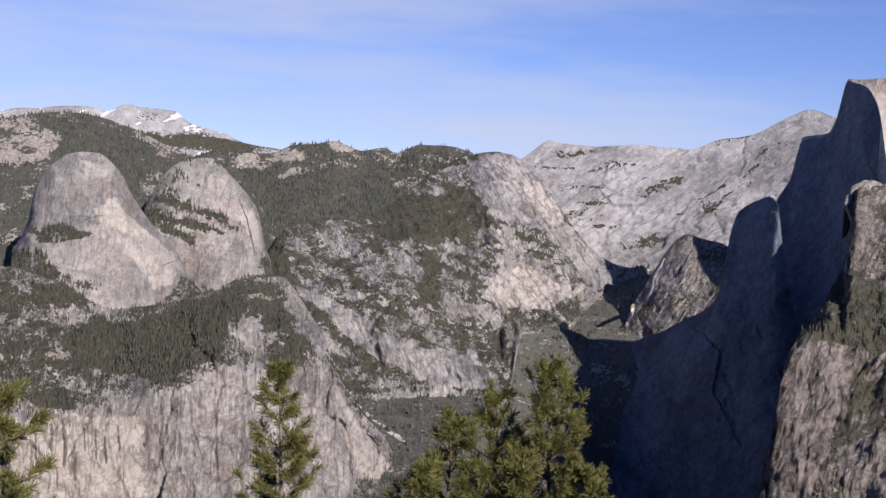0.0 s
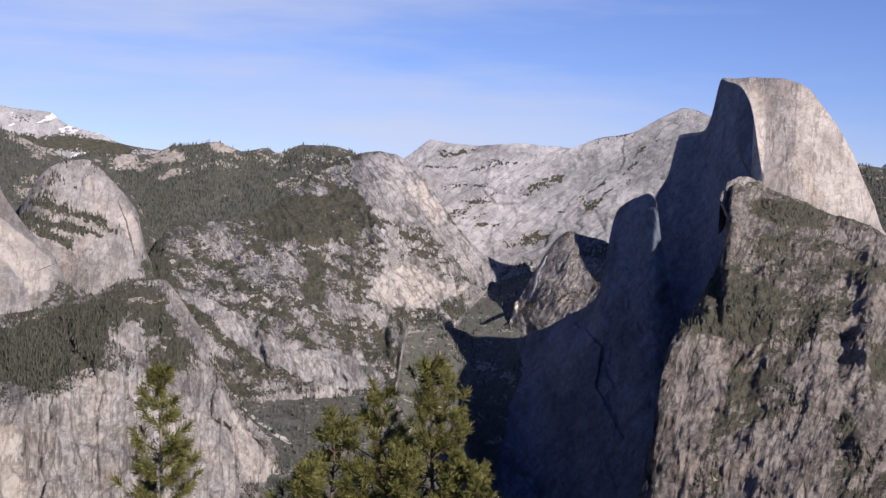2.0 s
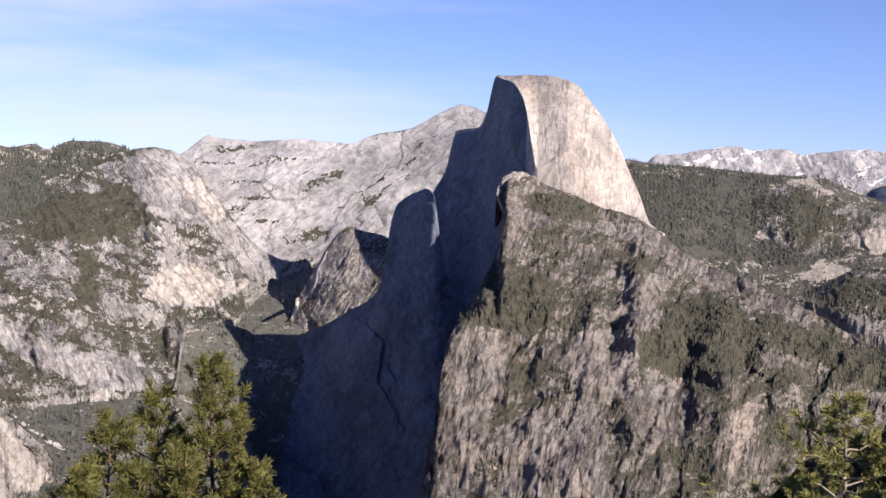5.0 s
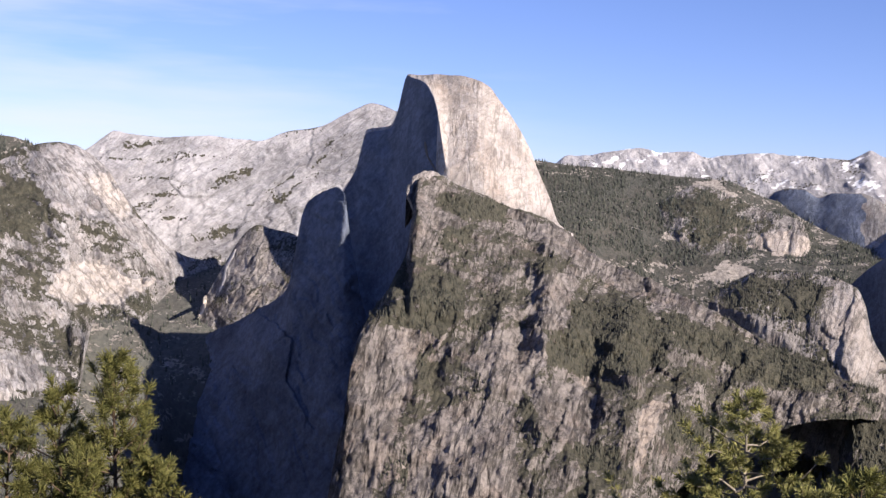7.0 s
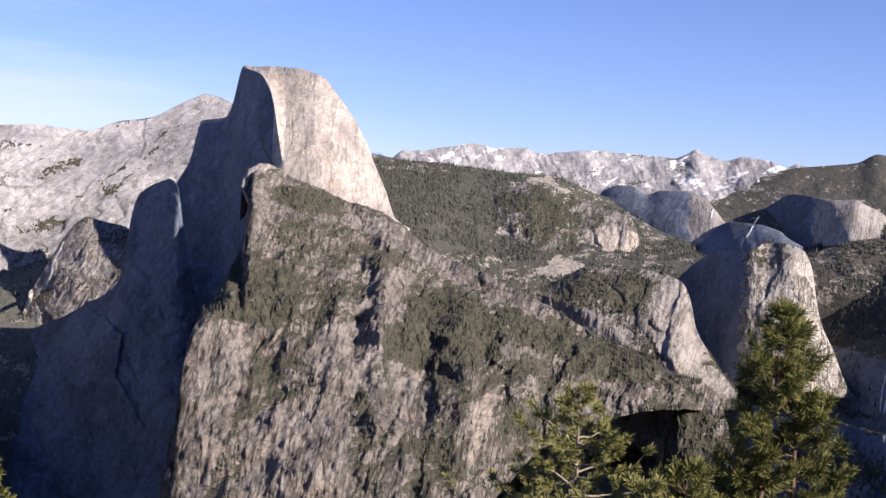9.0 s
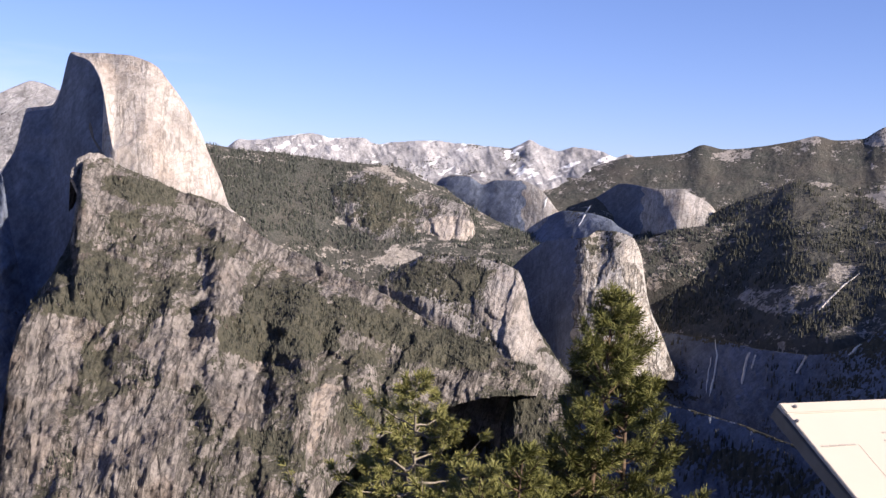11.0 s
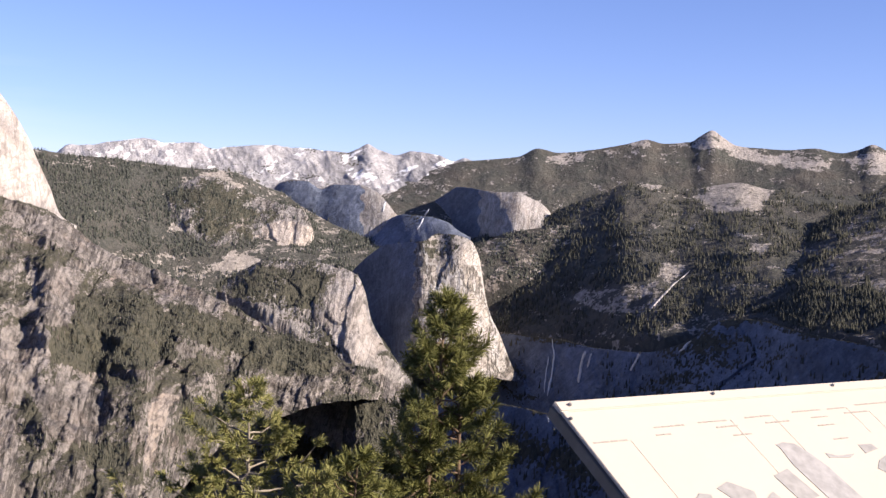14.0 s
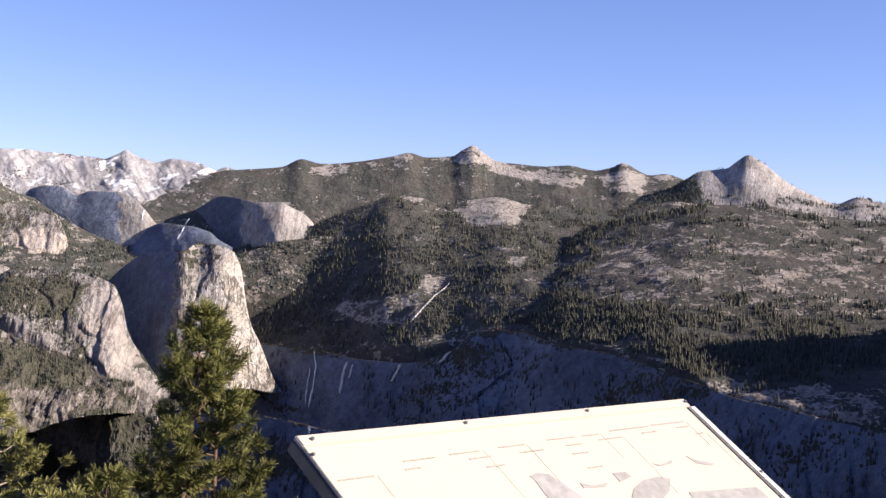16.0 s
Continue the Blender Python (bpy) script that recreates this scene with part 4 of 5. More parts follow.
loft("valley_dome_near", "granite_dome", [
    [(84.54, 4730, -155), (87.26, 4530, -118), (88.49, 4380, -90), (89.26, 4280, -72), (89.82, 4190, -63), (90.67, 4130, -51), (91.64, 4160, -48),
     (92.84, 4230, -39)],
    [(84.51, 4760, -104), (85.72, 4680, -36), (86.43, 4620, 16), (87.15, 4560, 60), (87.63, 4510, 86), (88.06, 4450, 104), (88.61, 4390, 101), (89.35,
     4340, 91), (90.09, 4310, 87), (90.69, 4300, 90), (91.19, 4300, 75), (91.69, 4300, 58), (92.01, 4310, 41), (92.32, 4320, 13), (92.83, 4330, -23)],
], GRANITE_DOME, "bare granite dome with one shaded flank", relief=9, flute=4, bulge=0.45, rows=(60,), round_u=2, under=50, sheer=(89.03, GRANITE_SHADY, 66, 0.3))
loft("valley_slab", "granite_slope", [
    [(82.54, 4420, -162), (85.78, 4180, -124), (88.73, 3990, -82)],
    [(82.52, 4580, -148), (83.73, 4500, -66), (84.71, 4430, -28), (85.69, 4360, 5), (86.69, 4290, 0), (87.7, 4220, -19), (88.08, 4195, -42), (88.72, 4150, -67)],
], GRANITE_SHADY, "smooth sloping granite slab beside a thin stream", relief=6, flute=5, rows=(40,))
loft("granite_bluff", "granite_bluff", [
    [(74.66, 4400, -15), (76.72, 4230, -119), (78.25, 4200, -150), (80.27, 4200, -154), (81.53, 4220, -151), (82.54, 4280, -157), (84.31, 4320,
     -186)],
    [(74.65, 4440, 5), (75.38, 4460, 46), (75.86, 4480, 72), (76.84, 4500, 109), (78.11, 4480, 86), (79.14, 4450, 50), (80.67, 4400, 16), (81.31,
     4380, -1), (81.72, 4350, -66), (82.01, 4340, -123), (83.28, 4340, -141), (84.31, 4340, -175)],
], GRANITE, "rounded granite bluff with a bright broken cliff", relief=12, flute=5, block=10, bulge=0.3, rows=(90,))
loft("forest_shelf", "forest_hillside", [
    [(88.06, 3950, -178), (90.28, 3950, -187), (94.16, 3950, -206)],
    [(88, 4125, -99), (89.46, 4125, -69), (90.66, 4125, -36), (91.86, 4125, -18), (92.82, 4125, -8), (94.02, 4125, -25)],
], WOODS_BARE, "brown forest shelf below a granite dome", relief=14, rows=(40,))
loft("forest_hill", "forest_hillside", [
    [(88.16, 4000, -382), (90.36, 3800, -345), (93.61, 3600, -331), (96.11, 3420, -300), (98.62, 3350, -279), (100.34, 3350, -230), (102.29, 3400,
     -168), (106.01, 3450, -143), (113.23, 3450, -117)],
    [(87.96, 4250, -94), (89.16, 4250, -56), (90.88, 4250, -37), (91.85, 4250, 4), (93.31, 4250, 65), (94.54, 4250, 101), (95.77, 4250, 132), (96.78,
     4250, 132), (97.8, 4250, 114), (99.04, 4250, 133), (100.29, 4250, 145), (101.56, 4250, 124), (103.32, 4250, 115), (105.31, 4250, 114), (107.02,
     4250, 142), (108.24, 4250, 156), (110.67, 4250, 136), (113.06, 4250, 108)],
], WOODS, "dark forested hills with scattered rock outcrops", relief=30, size=1.5, rows=(130,))
loft("forest_slope_south", "forest_hillside", [
    [(99.6, 3300, -243), (101.09, 3250, -221), (103.62, 3000, -229), (106.13, 2860, -236), (108.62, 2700, -256), (111.31, 2600, -283), (113.46, 2550,
     -292), (115.8, 2500, -303), (120.72, 2400, -315)],
    [(99.51, 3950, -170), (100.49, 3950, -132), (101.95, 3950, -74), (102.91, 3950, -19), (104.36, 3950, 46), (105.83, 3950, 80), (107.77, 3950, 114),
     (109.69, 3950, 144), (111.61, 3950, 146), (113.5, 3950, 132), (115.37, 3950, 115), (120.28, 3950, 89)],
], WOODS_BARE, "broad brown slope of thin burnt forest and slabs", relief=28, size=1.5, rows=(170,))
# unseen ridge, added so that its shadow falls on the southern slope
loft("shading_ridge_south", "forest_hillside", [
    [(121.4, 2360, -330), (130, 2250, -300), (152, 2100, -220)],
    [(121.3, 2900, 90), (124, 2920, 135), (128, 2950, 190), (134, 2900, 200), (152, 2700, 170)],
], WOODS, "dark forested ridge out of view, added to shade the slope", relief=24, size=1.5, rows=(60,), step_u=0.12)
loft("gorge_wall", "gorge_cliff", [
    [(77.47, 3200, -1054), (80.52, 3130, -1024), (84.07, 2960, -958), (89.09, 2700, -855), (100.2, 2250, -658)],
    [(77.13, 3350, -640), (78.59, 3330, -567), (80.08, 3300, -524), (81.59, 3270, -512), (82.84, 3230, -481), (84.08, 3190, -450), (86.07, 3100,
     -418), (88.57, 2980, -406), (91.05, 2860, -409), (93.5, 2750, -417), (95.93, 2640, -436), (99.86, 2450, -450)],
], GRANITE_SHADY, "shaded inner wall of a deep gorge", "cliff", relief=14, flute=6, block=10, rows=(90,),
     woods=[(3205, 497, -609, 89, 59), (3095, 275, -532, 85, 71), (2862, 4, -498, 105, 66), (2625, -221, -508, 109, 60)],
     slabs=[])
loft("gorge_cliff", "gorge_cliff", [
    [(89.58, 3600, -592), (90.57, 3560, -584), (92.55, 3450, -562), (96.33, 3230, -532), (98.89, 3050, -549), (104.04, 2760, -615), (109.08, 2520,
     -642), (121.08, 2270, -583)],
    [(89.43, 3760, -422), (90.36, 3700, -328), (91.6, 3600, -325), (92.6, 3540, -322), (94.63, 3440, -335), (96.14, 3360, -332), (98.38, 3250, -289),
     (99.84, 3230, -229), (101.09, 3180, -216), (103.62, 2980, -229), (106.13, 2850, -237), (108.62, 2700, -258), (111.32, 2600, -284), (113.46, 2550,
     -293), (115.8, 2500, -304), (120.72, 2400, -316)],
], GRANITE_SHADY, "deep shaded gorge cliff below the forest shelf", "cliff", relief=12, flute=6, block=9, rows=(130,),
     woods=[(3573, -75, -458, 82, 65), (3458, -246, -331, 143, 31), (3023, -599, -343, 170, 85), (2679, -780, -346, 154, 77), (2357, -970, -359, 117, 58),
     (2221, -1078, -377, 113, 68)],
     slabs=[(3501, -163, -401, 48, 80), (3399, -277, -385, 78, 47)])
loft("dome_basket", "granite_dome", [
    [(33.78, 3650, -123), (35.62, 3600, -178), (37.36, 3550, -236), (38.34, 3550, -223), (39.86, 3550, -274)],
    [(33.75, 3800, -79), (34.08, 3800, -29), (34.41, 3800, 13), (34.99, 3800, 55), (35.7, 3800, 76), (36.43, 3800, 82), (37.05, 3800, 59), (37.56,
     3800, 23), (38.2, 3800, -24), (38.68, 3800, -72), (38.84, 3800, -130), (39.18, 3800, -195), (39.85, 3800, -276)],
], GRANITE_DOME, "pale rounded granite dome with trees round its foot", relief=11, ledge=7, block=4, joint=-0.4, bulge=0.5, rows=(90,))
loft("dome_north", "granite_dome", [
    [(28.37, 3150, -223), (30.22, 3000, -241), (32.14, 2950, -307), (34.29, 2950, -304), (35.7, 3000, -261), (37.69, 3100, -306)],
    [(28.36, 3250, -203), (29.22, 3220, -119), (31.52, 3180, -92), (33.32, 3170, -135), (34.92, 3130, -197), (35.92, 3120, -238), (37.68, 3150,
     -305)],
    [(28.35, 3460, -202), (28.98, 3420, -112), (29.17, 3400, -33), (29.49, 3380, 4), (29.93, 3360, 40), (30.49, 3350, 63), (31.18, 3340, 73), (31.77,
     3340, 70), (32.25, 3330, 51), (32.74, 3330, 20), (33.25, 3330, -35), (33.75, 3320, -76), (34.51, 3300, -130), (35.13, 3280, -163), (35.79, 3250,
     -231), (36.79, 3200, -264), (37.68, 3200, -304)],
], GRANITE_DOME, "large bald granite dome with overlapping slabs", relief=12, ledge=9, size=1.1, block=5, joint=0.5, bulge=0.2, rows=(70, 80))
loft("canyon_wall_north", "canyon_cliff", [
    [(38.18, 3500, -350), (39.4, 3450, -312), (41.48, 3380, -428), (43.59, 3280, -530), (47.11, 3380, -522), (50.14, 3410, -515), (50.41, 3740, -425),
     (50.73, 3960, -382), (52.5, 3940, -390), (53.67, 4270, -317), (55.1, 4500, -248), (56.06, 4600, -214)],
    [(38.17, 3550, -340), (39.37, 3550, -283), (41.37, 3650, -293), (44.88, 3700, -288), (47.44, 3760, -351), (49.51, 3780, -412), (49.95, 4020,
     -348), (52.44, 4080, -326), (53.65, 4300, -285), (55.09, 4520, -234), (56.06, 4610, -210)],
    [(38.14, 3800, -314), (39.29, 3950, -185), (40.23, 4100, -105), (42.72, 4150, -92), (44.2, 4250, -52), (45.4, 4400, 28), (46.37, 4480, 91), (47.11, 4520, 124), (47.72, 4520, 146), (48.34, 4500, 158), (49.09, 4500, 169), (49.72, 4500, 163), (50.11, 4500, 145), (50.63, 4490, 115), (51.15, 4480, 74), (51.69, 4480, 13), (52.23, 4490, -44), (53.03, 4500, -120), (53.81, 4520, -176), (55.08, 4560, -222), (56.06, 4630, -207)],
], GRANITE_NORTH, "sunlit granite canyon wall with broken ledges and scrub", "cliff", relief=36, flute=24, ledge=8, block=15, joint=0.7, rows=(120, 150), sweep=0.8)
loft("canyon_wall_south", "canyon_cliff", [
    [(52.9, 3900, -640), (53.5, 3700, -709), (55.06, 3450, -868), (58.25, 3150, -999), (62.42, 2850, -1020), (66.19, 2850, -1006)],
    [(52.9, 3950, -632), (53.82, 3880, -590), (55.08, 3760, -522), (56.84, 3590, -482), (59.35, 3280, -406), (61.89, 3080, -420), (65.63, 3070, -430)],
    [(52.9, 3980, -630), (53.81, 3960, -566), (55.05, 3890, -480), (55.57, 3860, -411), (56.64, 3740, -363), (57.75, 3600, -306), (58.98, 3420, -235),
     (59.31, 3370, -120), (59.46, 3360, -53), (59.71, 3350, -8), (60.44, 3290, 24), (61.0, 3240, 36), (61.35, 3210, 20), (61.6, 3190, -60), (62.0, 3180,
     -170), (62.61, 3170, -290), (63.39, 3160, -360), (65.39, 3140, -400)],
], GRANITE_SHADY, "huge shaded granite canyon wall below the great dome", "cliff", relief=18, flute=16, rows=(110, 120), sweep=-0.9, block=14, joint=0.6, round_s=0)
loft("rock_buttress", "rock_buttress", [
    [(54.62, 3860, -524), (55.06, 3850, -487), (56.29, 3830, -431), (57.78, 3800, -374), (59, 3780, -302), (59.84, 3790, -233)],
    [(54.58, 3980, -452), (54.81, 4010, -423), (54.96, 4030, -407), (55.23, 4050, -342), (55.51, 4060, -297), (56.05, 4080, -226), (56.52, 4090,
     -162), (57, 4090, -107), (57.61, 4080, -76), (58.37, 4090, -91), (59.34, 4070, -109), (59.8, 4060, -179)],
], GRANITE, "sunlit granite buttress with pale slanting streaks", "cliff", relief=14, flute=8, ledge=3, block=14, joint=-0.5, rows=(100,), step_u=0.035, sweep=0.6,
          slabs=[(3377, 2262, -224, 37, 93), (3297, 2288, -365, 27, 55)])
loft("half_dome", "granite_dome", [
    [(60.90, 3955, -460), (62.19, 3890, -460), (63.7, 3720, -440), (64.67, 3500, -300), (65.66, 3420, -23), (67.43, 3400, -34), (69.19, 3420, -44),
     (70.21, 3465, -58), (71.21, 3555, -60), (71.59, 3600, -69)],
    [(60.90, 3985, -60), (61.2, 3982, 14), (61.82, 3970, 102), (62.21, 3950, 206), (63.26, 3900, 220), (63.56, 3850, 264), (63.91, 3780, 374),
     (64.29, 3720, 361), (64.65, 3660, 346), (65.1, 3590, 300), (65.39, 3545, 240), (65.61, 3490, 165), (65.88, 3450, 98), (67.31, 3475, 148), (68.59,
     3510, 107), (69.89, 3545, 33), (71.21, 3575, -59), (71.59, 3610, -68)],
    [(60.90, 4000, -50), (61.2, 3996, 23), (61.87, 3987, 111), (62.25, 3970, 225), (63.25, 3915, 235), (63.55, 3870, 275), (63.96, 3807, 383),
     (64.51, 3780, 380), (65.41, 3750, 383), (66.29, 3720, 380), (67.02, 3710, 367), (67.59, 3700, 348), (67.98, 3690, 317), (68.43, 3680, 280),
     (69.02, 3675, 227), (69.47, 3665, 176), (69.89, 3655, 114), (70.44, 3640, 37), (70.92, 3615, -39), (71.58, 3620, -66)],
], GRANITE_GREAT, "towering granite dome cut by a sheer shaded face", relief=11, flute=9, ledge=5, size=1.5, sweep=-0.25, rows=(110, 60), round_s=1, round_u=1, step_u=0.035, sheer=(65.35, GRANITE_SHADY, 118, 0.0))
loft("granite_cap_east", "granite_peak", [
    [(83.23, 3990, -249), (84.99, 3790, -406), (85.7, 3570, -441), (86.3, 3470, -433), (88.54, 3430, -435), (89.78, 3480, -439), (91.13, 3530,
     -452)],
    [(83.22, 4000, -223), (84.63, 3850, -253), (85.6, 3610, -264), (86.15, 3510, -238), (86.6, 3475, -216), (88.34, 3480, -201), (89.39, 3510, -276),
     (90.19, 3530, -351), (91.12, 3545, -445)],
    [(83.21, 4010, -215), (83.56, 3980, -177), (84.16, 3920, -130), (85.01, 3780, -89), (86, 3650, -75), (86.65, 3610, -69), (87.23, 3660, -48),
     (87.97, 3630, -50), (88.73, 3620, -66), (89.13, 3620, -112), (89.37, 3610, -190), (89.62, 3600, -259), (90.17, 3580, -325), (90.86, 3560, -422),
     (91.12, 3560, -444)],
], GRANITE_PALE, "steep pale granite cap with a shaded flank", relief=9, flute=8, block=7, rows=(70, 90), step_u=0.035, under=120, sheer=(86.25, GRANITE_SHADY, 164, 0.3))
loft("granite_cap_west", "granite_peak", [
    [(77.57, 3300, -214), (79.61, 3200, -245), (81.7, 3150, -319), (82.99, 3120, -354), (83.52, 3100, -371), (85, 3200, -353), (86.31, 3250, -426)],
    [(77.56, 3450, -208), (78.78, 3450, -159), (79.77, 3450, -134), (81.53, 3420, -131), (82.8, 3400, -142), (83.7, 3380, -162), (84.11, 3380, -208),
     (84.42, 3360, -280), (85.1, 3340, -343), (86.31, 3300, -426)],
], GRANITE, "lower granite cap with pale broken cliff", relief=12, flute=8, block=9, rows=(100,), bulge=0.5, step_u=0.035)
loft("rock_spur", "rock_spur", [
    [(83.32, 2900, -682), (84.84, 2850, -666), (86.59, 2860, -662), (87.84, 2900, -667)],
    [(83.18, 3010, -548), (83.71, 3010, -439), (84.41, 3030, -380), (85.17, 3040, -379), (85.71, 3020, -421), (86.14, 2990, -482), (86.59, 2950,
     -552), (87.82, 2920, -645)],
], GRANITE_SCRUB, "broken granite spur dropping into the gorge", "cliff", relief=10, flute=8, block=12, rows=(100,),
     woods=[(2974, 306, -461, 34, 55), (2916, 244, -552, 53, 53)],
     slabs=[(3011, 246, -409, 34, 27)])
loft("valley_cliff", "valley_cliff", [
    [(21.79, 2350, -714), (37.95, 2350, -743), (42.89, 2350, -667), (46.42, 2350, -640)],
    [(21.59, 2500, -425), (28.1, 2500, -419), (30.41, 2480, -431), (33.94, 2500, -412), (37.54, 2600, -369), (40.05, 2700, -416), (42.1, 2750, -469),
     (43.68, 2740, -543), (45.62, 2650, -640), (46.41, 2620, -702)],
    [(21.44, 3050, -212), (27.91, 3000, -201), (30.22, 2980, -227), (32.6, 2950, -284), (34.98, 2980, -271), (36.91, 3050, -248), (38.36, 3150, -218),
     (39.84, 3250, -222), (40.89, 3200, -286), (41.97, 3100, -371), (42.54, 3000, -437), (43.61, 2900, -498), (44.95, 2800, -553), (45.59, 2700,
     -616), (46.39, 2650, -698)],
], GRANITE_CLIFF, "steep granite cliffs and scrubby ledges of the valley side", "cliff", relief=28, flute=20, ledge=8, block=20, joint=0.05, rows=(130, 150), sweep=0.2)
ridge = loft("rocky_ridge", "rocky_ridge", [
    [(60.72, 2200, -625), (62.31, 2050, -654), (66.87, 2000, -633), (74.34, 2150, -586), (76.65, 2500, -530), (79.91, 2850, -467), (83.16, 2900,
     -430), (84.98, 3000, -436), (86.76, 3050, -434)],
    [(60.71, 2220, -620), (61.54, 2330, -454), (61.91, 2450, -325), (62.55, 2530, -258), (63.58, 2590, -232), (64.49, 2560, -267), (65.47, 2630,
     -238), (66.34, 2660, -222), (67.52, 2600, -272), (68.49, 2660, -235), (69.53, 2630, -265), (70.49, 2690, -216), (71.18, 2640, -286), (72.75,
     2590, -356), (74.21, 2640, -324), (75.24, 2620, -365), (76.69, 2700, -360), (78.2, 2740, -414), (80.11, 2860, -431), (83.15, 2910, -425), (84.97,
     3010, -425), (86.76, 3060, -429)],
    [(60.7, 2240, -616), (61.11, 2300, -530), (61.51, 2380, -437), (61.85, 2450, -406), (61.95, 2530, -324), (62.34, 2600, -264), (62.81, 2690, -230),
     (63.29, 2760, -199), (63.75, 2840, -156), (64.08, 2900, -127), (64.26, 2950, -98), (64.35, 2990, -56), (64.4, 3020, -23), (64.46, 3060, 31),
     (64.64, 3090, 69), (65.85, 3160, 62), (67.38, 3240, 32), (69.17, 3300, -11), (70.95, 3320, -48), (72.49, 3280, -107), (75.01, 3220, -161), (78,
     3130, -236), (80.44, 3080, -291), (82.34, 3050, -320), (83.54, 3030, -364), (84.93, 3050, -386), (86.75, 3080, -426)],
], GRANITE_SCRUB, "broken granite ridge with ribs, gullies and dark scrub", "mountain", relief=46, flute=18, ledge=9, block=10, joint=-0.35, rows=(170, 150), step_u=0.04, under=160, sweep=-0.3, crest_keep=0.75)
loft("ridge_prow", "prow", [
    [(64.09, 3050, 30), (64.27, 3040, 14), (64.5, 3035, -12), (64.92, 3035, -38), (65.55, 3060, -42), (66.16, 3090, -20)],
    [(64.08, 3075, 39), (64.12, 3082, 49), (64.25, 3088, 55), (64.36, 3092, 71), (64.58, 3098, 76), (64.88, 3104, 86), (65.28, 3120, 84), (66.1, 3160,
     60)],
], GRANITE, "", relief=14, flute=8, block=12, joint=-0.4, rows=(60,), step_u=0.02, back=120, under=60, bulge=0.1, round_s=1, round_u=1, crest_keep=0.8, parent=ridge)

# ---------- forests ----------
forest("valley", 9000, "dense conifer forest on the valley floor", (12, 22), fill=0.5, seed=2, material=FIR_HAZY)
forest("forest_slope_north", 11000, "dark conifer forest on a high slope", (8, 15), fill=0.2, seed=3, material=FIR_HAZY)
forest("forest_slope_center", 10000, "dark conifer forest on rolling slopes", (8, 15), fill=0.2, seed=4, material=FIR_HAZY)
forest("forest_plateau", 11000, "conifer forest on a high plateau", (8, 15), fill=0.2, seed=5, material=FIR_HAZY)
forest("forest_hill", 9000, "conifer forest on dark hills", (9, 17), fill=0.0, seed=6)
forest("forest_shelf", 900, "conifers on a brown shelf", (8, 15), fill=0.1, seed=20, material=FIR_HAZY)
forest("forest_slope_south", 12000, "thin conifer forest on a brown slope", (9, 18), fill=-0.16, seed=7)
forest("rocky_ridge", 8000, "small pines scattered on the granite ridge", (5, 12), 110, -0.08, 0.12, seed=8)
forest("valley_cliff", 11000, "small pines on the ledges of the cliffs", (5, 12), 110, 0.0, 0.12, seed=9)
forest("canyon_wall_north", 9000, "small pines on the ledges of the canyon wall", (5, 11), 110, -0.05, 0.35, seed=10)
forest("dome_basket", 1600, "small pines on a dome", (7, 13), 70, -0.2, 0.35, seed=11)
forest("dome_north", 2600, "small pines on a ledge of a dome", (7, 13), 70, -0.5, 0.12, seed=14, thin=0.0)
forest("granite_cap_west", 1000, "small pines on a granite cap", (7, 13), 70, 0.0, 0.4, seed=12)
forest("granite_cap_east", 300, "small pines on a granite cap", (7, 13), 70, -0.1, 0.5, seed=13)
forest("gorge_cliff", 800, "conifers on the steep gorge side", (10, 20), 110, 0.0, 0.12, seed=15, belt=(0, 0.9))
forest("gorge_wall", 900, "conifers on the gorge wall", (10, 20), 110, 0.0, 0.1, seed=16, belt=(0, 0.9))
forest("rock_spur", 500, "small pines on a broken spur", (8, 16), 80, 0.1, 0.1, seed=17)
forest("conical_dome", 2500, "conifers round the foot of a granite cone", (7, 13), 90, -0.1, 0.2, seed=18, material=FIR_HAZY)
forest("granite_bluff", 1500, "small pines on a granite bluff", (7, 13), 90, -0.05, 0.3, seed=19, material=FIR_HAZY)

# ---------- near pines ----------
def tubes(paths):
    """Four-sided tapered tubes along paths of (points, radius at start, radius at end)."""
    V, F, n = [], [], 0
    for pts, r0, r1 in paths:
        k = len(pts)
        for i, p in enumerate(pts):
            d = (pts[min(i + 1, k - 1)] - pts[max(i - 1, 0)])
            d = d / (np.linalg.norm(d) + 1e-9)
            a = np.cross(d, (0.31, 0.87, 0.38))
            a /= np.linalg.norm(a) + 1e-9
            c = np.cross(d, a)
            r = r0 + (r1 - r0) * i / (k - 1)
            V += [p + r * a, p + r * c, p - r * a, p - r * c]
        for i in range(k - 1):
            for j in range(4):
                F.append((n + 4 * i + j, n + 4 * i + (j + 1) % 4, n + 4 * i + 4 + (j + 1) % 4, n + 4 * i + 4 + j))
        n += 4 * k
    return np.array(V), np.array(F)


